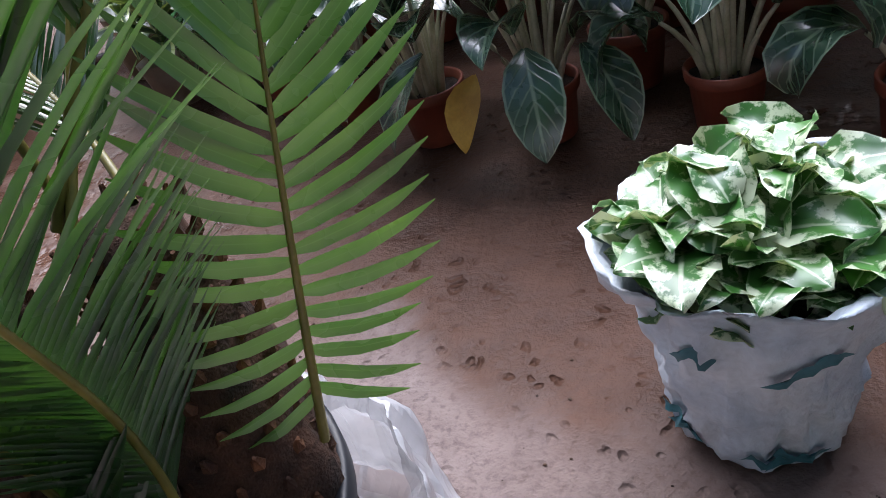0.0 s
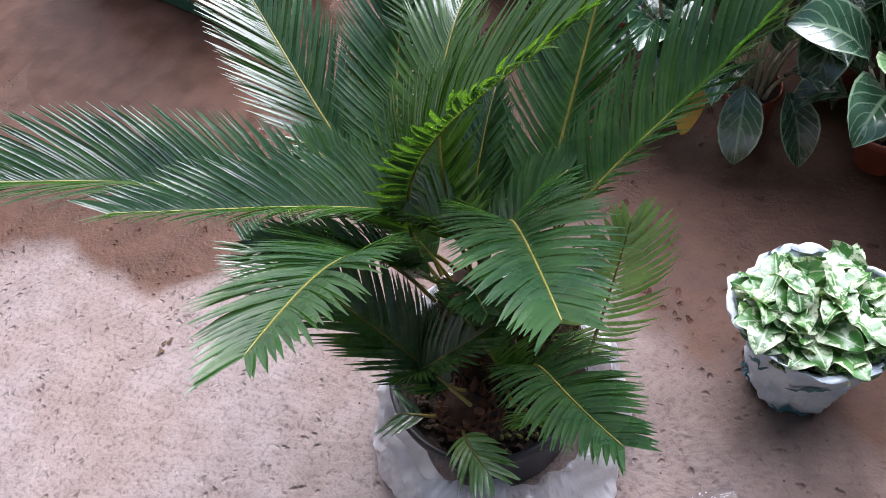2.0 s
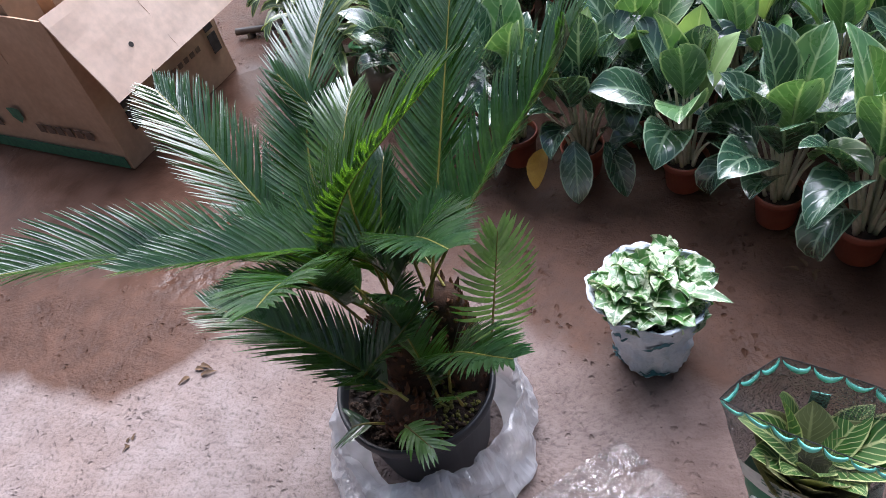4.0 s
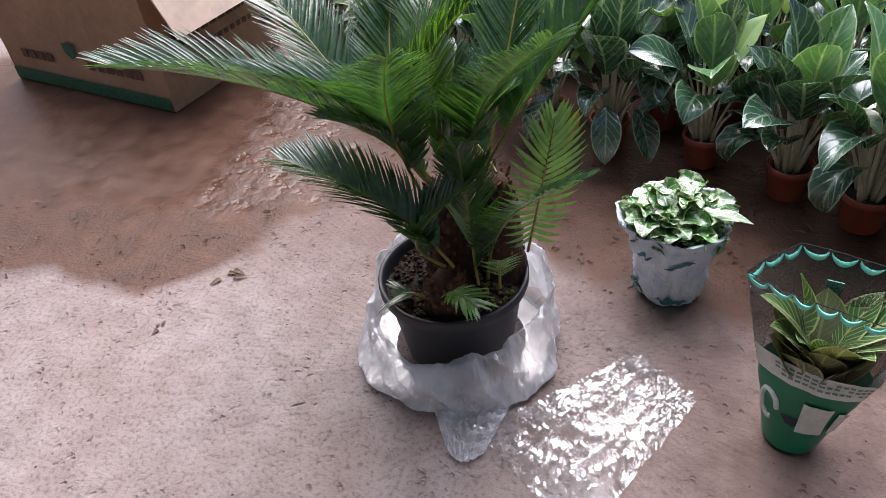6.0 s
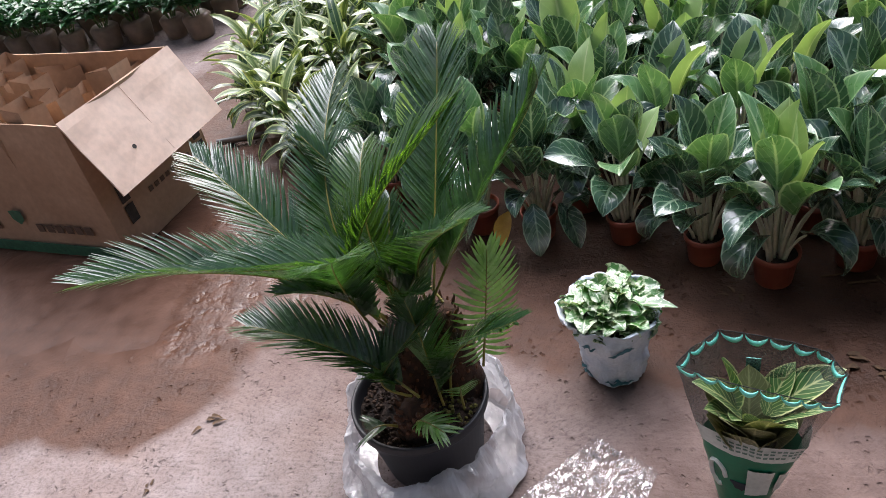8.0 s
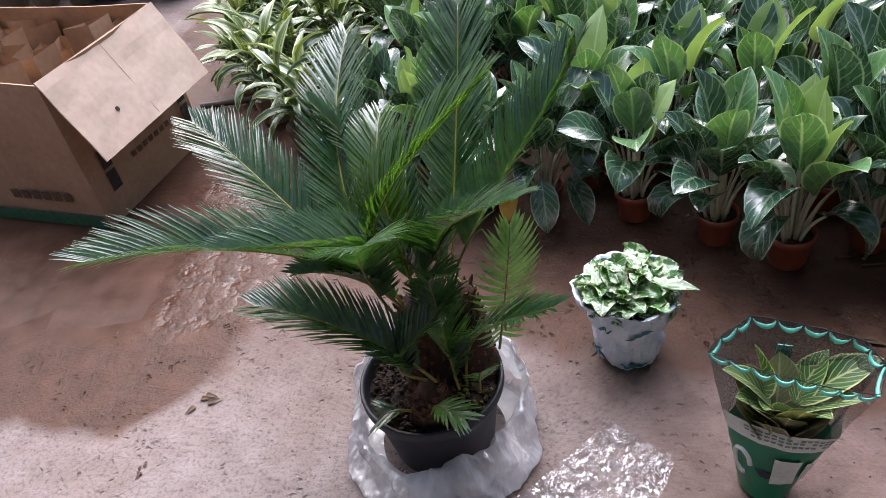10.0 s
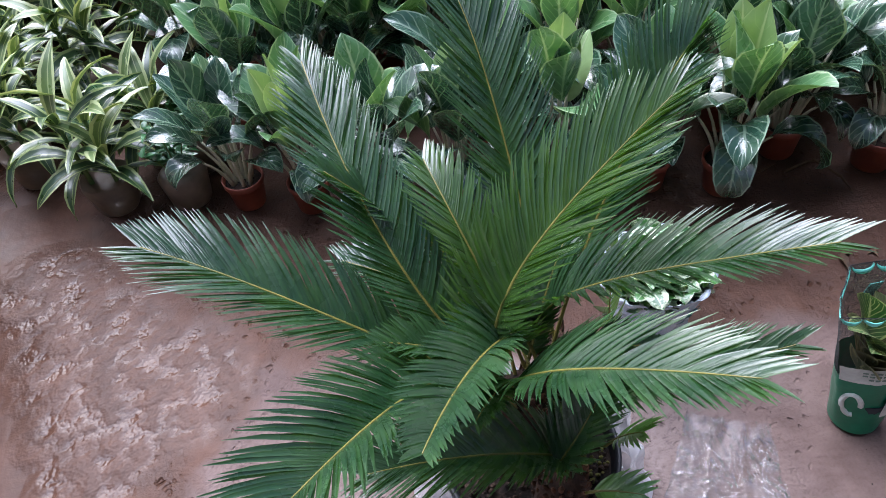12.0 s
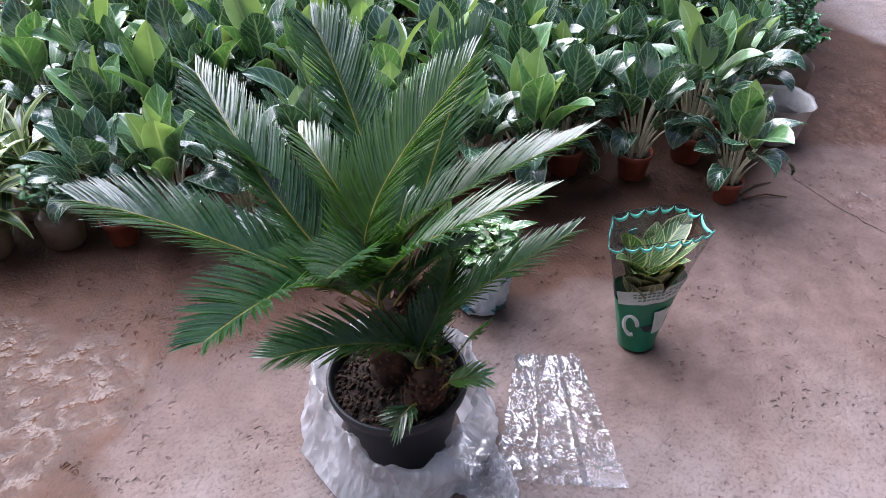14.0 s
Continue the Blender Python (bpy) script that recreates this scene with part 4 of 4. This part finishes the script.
def make_aglaonema(seed, near=True):
    rng = random.Random(seed)
    plant = thing("potted_aglaonema", "leafy aglaonema with pale veins and cream stalks in a terracotta pot", "potted plant", group="potted aglaonemas")
    terracotta_pot(plant, rng)
    n = 18 if near else 14
    stalks = []
    for k in range(n):
        q = k / (n - 1)
        az = k * 137.5 + rng.uniform(-25, 25)
        lean = 5 + 38 * q ** 1.1 + rng.uniform(-5, 6)
        plen = rng.uniform(0.2, 0.27) * (1.05 - 0.52 * q ** 1.3)
        ca, sa = math.cos(radians(az)), math.sin(radians(az))
        r0 = 0.012 + 0.022 * q
        pts = []
        r, z = r0, 0.085
        for i in range(6):
            pts.append((r * ca, r * sa, z))
            ang = radians(lean * (0.35 + 0.75 * i / 5))
            r += plen / 5 * math.sin(ang)
            z += plen / 5 * math.cos(ang)
        st = tube(pts, [0.0068, 0.006, 0.0052, 0.0045, 0.0038, 0.003], 6)
        if near:
            place("stalk", mesh_of("stalk", *st, M_PETIOLE), plant)
        else:
            stalks.append(st)
        ln = rng.uniform(0.17, 0.23) * (1.0 if q < 0.75 else 0.88)
        droop = rng.choice((0, 15, 45, 80)) * q
        b = blade(ln, ln * rng.uniform(0.48, 0.6), lean * 0.75, lean * 1.1 + 10 + 70 * q ** 1.5 + droop + rng.uniform(-10, 15), pts[-1], az, rng.uniform(0.2, 0.55), OVAL,
                  0.04, rng.uniform(-35, 35), (-1, -0.66, -0.33, 0, 0.33, 0.66, 1), rng)
        x = rng.random()
        mat = M_AGLA_P if (q < 0.4 and x < 0.2) else M_AGLA_Y if (q < 0.6 and x < 0.5) else M_AGLA
        place("leaf", mesh_of("leaf", b[0], b[1], mat, b[2]), plant)
    if stalks:
        tagged(place("stalk", mesh_of("stalk", *join(stalks), M_PETIOLE), plant), kind="stuff")
    return plant


def make_dracaena(seed):
    rng = random.Random(seed)
    plant = thing("potted_dracaena", "striped dracaena with arching cream-edged strap leaves in a bagged pot", "potted plant", group="potted dracaenas")
    v, f = lathe([(0.0, 0.0), (0.055, 0.0), (0.062, 0.01), (0.075, 0.11), (0.07, 0.112), (0.0, 0.1)], 24)
    v = [(x * (1 + 0.12 * noise.noise((x * 40, y * 40, z * 40))), y, z) for x, y, z in v]
    place("bagged_pot", mesh_of("bagged_pot", v, f, M_SACK), plant, "pot in a grubby clear bag")
    for c in range(3):
        ox, oy = 0.04 * math.cos(c * 2.1 + seed), 0.04 * math.sin(c * 2.1 + seed)
        h = rng.uniform(0.12, 0.22)
        place("cane", mesh_of("cane", *tube([(ox, oy, 0.09), (ox * 1.1, oy * 1.1, 0.09 + h)], [0.008, 0.006], 6), M_STALK), plant)
        for k in range(11):
            q = k / 10
            az = k * 137.5 + c * 50 + rng.uniform(-15, 15)
            ln = rng.uniform(0.17, 0.25)
            b = blade(ln, rng.uniform(0.038, 0.055), 14 + 55 * (1 - q), 70 + 85 * (1 - q) + rng.uniform(-15, 25), (ox * 1.1, oy * 1.1, 0.10 + h * (0.2 + 0.8 * q)), az, 0.35, STRAP,
                      0.06, rng.uniform(-45, 45), (-1, -0.5, 0, 0.5, 1), rng)
            place("leaf", mesh_of("leaf", b[0], b[1], M_DRAC_Y if q > 0.6 and rng.random() < 0.7 else M_DRAC, b[2]), plant)
    return plant


def make_bush(seed, small=1.0, name="young_shrub", label="young shrub with small glossy leaves in a bagged pot", group="young shrubs", mat=None, leaves=170):
    rng = random.Random(seed)
    plant = thing(name, label, "potted plant", group=group)
    v, f = lathe([(0.0, 0.0), (0.065, 0.0), (0.075, 0.015), (0.09, 0.13), (0.07, 0.15), (0.0, 0.13)], 24)
    place("bagged_pot", mesh_of("bagged_pot", v, f, M_SACK), plant, "pot in a grubby clear bag")
    stems, pieces = [], []
    for s in range(9):
        a = s * 2.4
        out, hi = rng.uniform(0.05, 0.15), rng.uniform(0.24, 0.36)
        p0, p2 = Vector((0.02 * math.cos(a), 0.02 * math.sin(a), 0.12)), Vector((out * math.cos(a), out * math.sin(a), hi))
        p1 = (p0 + p2) / 2 + Vector((0, 0, 0.05))
        stems.append(tube([bezier(p0, p1, p2, i / 4) for i in range(5)], [0.004, 0.0035, 0.003, 0.0025, 0.0015], 5))
        for k in range(leaves // 9):
            q = rng.uniform(0.3, 1)
            p = bezier(p0, p1, p2, q)
            ln = rng.uniform(0.05, 0.085) * small
            pieces.append(blade(ln, ln * 0.42, rng.uniform(30, 80), rng.uniform(75, 130), p, rng.uniform(0, 360), 0.3, HEART, 0.02, rng.uniform(-30, 30), (-1, 0, 1), rng))
    place("branchwork", mesh_of("branchwork", *join(stems), M_STALK), plant)
    v, f, uv = join(pieces)
    tagged(place("foliage", mesh_of("foliage", v, f, mat or M_SMALL, uv), plant), kind="stuff")
    return plant


def scatter(protos, spots, tilt=5):
    rng = random.Random(len(spots))
    used = set()
    for i, (x, y, *more) in enumerate(spots):
        k = i if i < len(protos) else (i * 5 + i // 3) % len(protos)
        m = pose(x, y, 0.003, 0, 0, more[0] if more else rng.uniform(0, 360)) @ Matrix.Scale(more[1] if len(more) > 1 else rng.uniform(0.92, 1.08), 4)
        if k in used:
            copy_thing(protos[k], m)
        else:
            used.add(k)
            protos[k].matrix_basis = m


def build_stock():
    rng = random.Random(12)
    # front row of aglaonemas, from the dim corner to the aisle
    front = [(-0.5, 1.18), (-0.33, 1.08), (-0.14, 0.95), (0.06, 0.9), (0.2, 1.05), (0.335, 0.855), (0.56, 0.735), (0.735, 0.63), (0.96, 0.69), (1.15, 0.53), (1.31, 0.238, 40, 0.85), (1.4, 0.5), (1.6, 0.55), (1.78, 0.6, 30, 0.95), (1.96, 0.8, 60, 0.95)]
    spots = list(front)
    y = 0.9
    while y < 2.9:
        x = -0.75 + 0.12 * rng.random()
        while x < 3.4:
            edge_front = 1.28 - 0.62 * max(0, x) if x < 1.0 else 0.66 + 0.02 * (x - 1)
            edge_east = y > 0.45 + 0.55 * (x - 1.2)
            px, py = x + rng.uniform(-0.035, 0.035), y + rng.uniform(-0.035, 0.035)
            if py > edge_front + 0.06 and (x < 1.2 or edge_east) and (x > -0.62 + 0.1 * (y - 1.2)) and min((px - q[0]) ** 2 + (py - q[1]) ** 2 for q in spots) > 0.165 ** 2:
                spots.append((px, py))
            x += 0.195
        y += 0.185
    protos = [make_aglaonema(100 + i) for i in range(6)]
    scatter(protos, [p for p in spots if p[1] < 1.25])
    back = protos[3].matrix_basis.inverted()
    for p, az, mat, ln in (((-0.02, 0.80, 0.17), -115, M_YELLOW, 0.12), ((0.06, 0.79, 0.2), -80, M_AGLA, 0.17), ((0.14, 0.8, 0.19), -50, M_AGLA, 0.16), ((-0.1, 0.84, 0.2), -140, M_AGLA, 0.17)):
        b = blade(ln, ln * 0.5, 120, 172, p, az, 0.3, OVAL, 0.03, rng=rng)
        place("leaf", mesh_of("leaf", [back @ Vector(q) for q in b[0]], b[1], mat, b[2]), protos[3], "yellowed hanging leaf" if mat is M_YELLOW else "")
    scatter([make_aglaonema(120 + i, False) for i in range(6)], [p for p in spots if p[1] >= 1.25])
    # dracaenas
    spots = [(-0.87, 1.35), (-0.7, 1.5), (-1.1, 1.6)]
    y = 1.65
    while y < 4.4:
        x = -1.25 - 0.16 * (y - 1.6)
        while x < -0.62 + 0.02 * (y - 1.2):
            p = (x + rng.uniform(-0.04, 0.04), y + rng.uniform(-0.04, 0.04))
            if min((p[0] - a) ** 2 + (p[1] - b) ** 2 for a, b in spots) > 0.19 ** 2:
                spots.append(p)
            x += 0.235
        y += 0.23
    scatter([make_dracaena(200 + i) for i in range(4)], spots)
    # young shrubs beyond the carton
    spots = [(-4.4 + 0.24 * i + rng.uniform(-0.04, 0.04), 3.25 + 0.25 * j + rng.uniform(-0.04, 0.04)) for j in range(6) for i in range(10)]
    scatter([make_bush(300 + i, 1.3) for i in range(4)], spots)
    scatter([make_bush(350 + i, 0.8, "lobed_seedling", "small green seedling squeezed between the larger plants", "seedlings", None, 110) for i in range(2)], [(-0.66, 1.27, 20, 0.8), (-0.6, 1.42, 90, 0.85)])
    # fine-leaved dark bushes at the end of the block
    spots = [(2.06 + 0.25 * i + 0.05 * j, 0.6 + 0.2 * i + 0.25 * j, 70 * i + 40 * j, 1.3) for j in range(5) for i in range(5)]
    scatter([make_bush(400 + i, 0.42, "fine_leaved_bush", "dark fine-leaved bush at the end of the block", "fine-leaved bushes", None, 460) for i in range(2)], spots)


build_stock()


# ---- small things on the floor ----
def build_clutter():
    rng = random.Random(30)
    # low steel rail beside the dracaenas
    a, b = Vector((-1.49, 1.695, 0.03)), Vector((-0.9, 1.79, 0.03))
    rail = thing("steel_rail", "low black steel rail lying beside the dracaenas", "rail")
    place("bar", mesh_of("bar", *tube([a, a.lerp(b, 0.5), b], [0.016, 0.016, 0.016], 8), M_METAL), rail)
    for q in (0.1, 0.9):
        p = a.lerp(b, q)
        place("foot", mesh_of("foot", *tube([(p.x, p.y, 0.001), (p.x, p.y, 0.028)], [0.02, 0.014], 8), M_METAL), rail)
    v, f = lathe([(0.0, 0.0), (0.075, 0.0), (0.085, 0.02), (0.1, 0.15), (0.115, 0.17), (0.1, 0.16), (0.085, 0.1)], 40)
    v = [(x * (1 + 0.18 * noise.noise((x * 22, y * 22, z * 14))), y * (1 + 0.18 * noise.noise((y * 22, x * 22, z * 14 + 4))), z) for x, y, z in v]
    sack = thing("sack_wrapped_pot", "pot wrapped in grubby white sacking at the end of the row", "pot", pose(1.8, 0.41, 0.003))
    place("sacking", mesh_of("sacking", v, f, M_PAPER), sack)
    # dry leaf scraps
    for x, y, s in ((-0.831, 0.1, 0.022), (1.0, -0.62, 0.018), (0.86, 0.3, 0.03), (0.93, 0.27, 0.02), (-0.9, -0.12, 0.012), (0.62, 0.56, 0.02), (-0.1, -0.42, 0.01)):
        pieces = [blade(s * rng.uniform(1, 2), s * 0.6, 70, 110, (x + rng.uniform(-s, s), y + rng.uniform(-s, s), 0.004), rng.uniform(0, 360), 0.5, HEART, 0.1, rng=rng) for k in range(4)]
        v, f, uv = join(pieces)
        lo = min(p[2] for p in v)
        place_ob = place("leaf_scrap", mesh_of("leaf_scrap", [(p[0], p[1], p[2] - lo + 0.001) for p in v], f, M_DEAD, uv))
        tagged(place_ob, "dry brown leaf scrap on the concrete", "leaf scrap", "leaf scraps")
    # dry twigs under the front row
    for pts, label in ((((0.92, 0.6, 0.004), (1.0, 0.605, 0.006), (1.06, 0.59, 0.004)), "pale dry twig on the damp concrete"), (((0.86, 0.63, 0.004), (0.93, 0.64, 0.005)), "short dry twig on the damp concrete"),
                       (((1.36, 0.2, 0.006), (1.44, 0.17, 0.012), (1.5, 0.12, 0.004)), "dry stalk lying beside a pot"), (((1.37, 0.22, 0.005), (1.46, 0.23, 0.009), (1.53, 0.21, 0.004)), "dry stalk lying beside a pot"),
                       (((0.98, 0.57, 0.05), (1.02, 0.5, 0.03), (1.03, 0.45, 0.003)), "withered stalk hanging to the floor")):
        tagged(place("twig", mesh_of("twig", *tube(pts, [0.004] * (len(pts) - 1) + [0.002], 6), M_DEAD)), label, "twig", "dry twigs")
    # spilled crumbs
    pieces = []
    for k in range(520):
        x, y = rng.gauss(0.0, 0.75), rng.gauss(-0.05, 0.55)
        if k % 7 == 0:
            x, y = rng.uniform(0.1, 1.4), rng.gauss(0.45, 0.12)
        s = rng.uniform(0.0006, 0.0022)
        bm = bmesh.new()
        bmesh.ops.create_icosphere(bm, subdivisions=1, radius=s, matrix=Matrix.Translation((x, y, s * 0.5)) @ Matrix.Diagonal((1.2, rng.uniform(0.6, 1.2), 0.6, 1)))
        pieces.append(([w.co.copy() for w in bm.verts], [tuple(w.index for w in fc.verts) for fc in bm.faces]))
        bm.free()
    tagged(place("soil_crumbs", mesh_of("soil_crumbs", *join(pieces), M_CRUMB, smooth=False)), "spilled crumbs of soil on the concrete", "soil", kind="stuff")
    # cracks and the slab joint
    def crack(pts, w, name, label):
        line = []
        for p, q in zip(pts, pts[1:]):
            for i in range(8):
                s = i / 8
                line.append(Vector((p[0] + (q[0] - p[0]) * s + rng.uniform(-1, 1) * w * 2.5, p[1] + (q[1] - p[1]) * s + rng.uniform(-1, 1) * w * 2.5, 0)))
        v, f = [], []
        for i, p in enumerate(line):
            t = (line[min(i + 1, len(line) - 1)] - line[max(i - 1, 0)]).normalized()
            nn = Vector((-t.y, t.x, 0)) * w * rng.uniform(0.3, 1)
            v += [p + nn + Vector((0, 0, 0.0012)), p - nn + Vector((0, 0, 0.0012))]
        f = [(2 * i, 2 * i + 1, 2 * i + 3, 2 * i + 2) for i in range(len(line) - 1)]
        tagged(place(name, mesh_of(name, v, f, M_SOIL)), label, "crack", kind="structure")
    crack(((1.66, 0.3), (1.61, 0.109), (1.594, -0.198), (1.56, -0.6)), 0.002, "floor_joint", "saw-cut joint in the slab")


build_clutter()
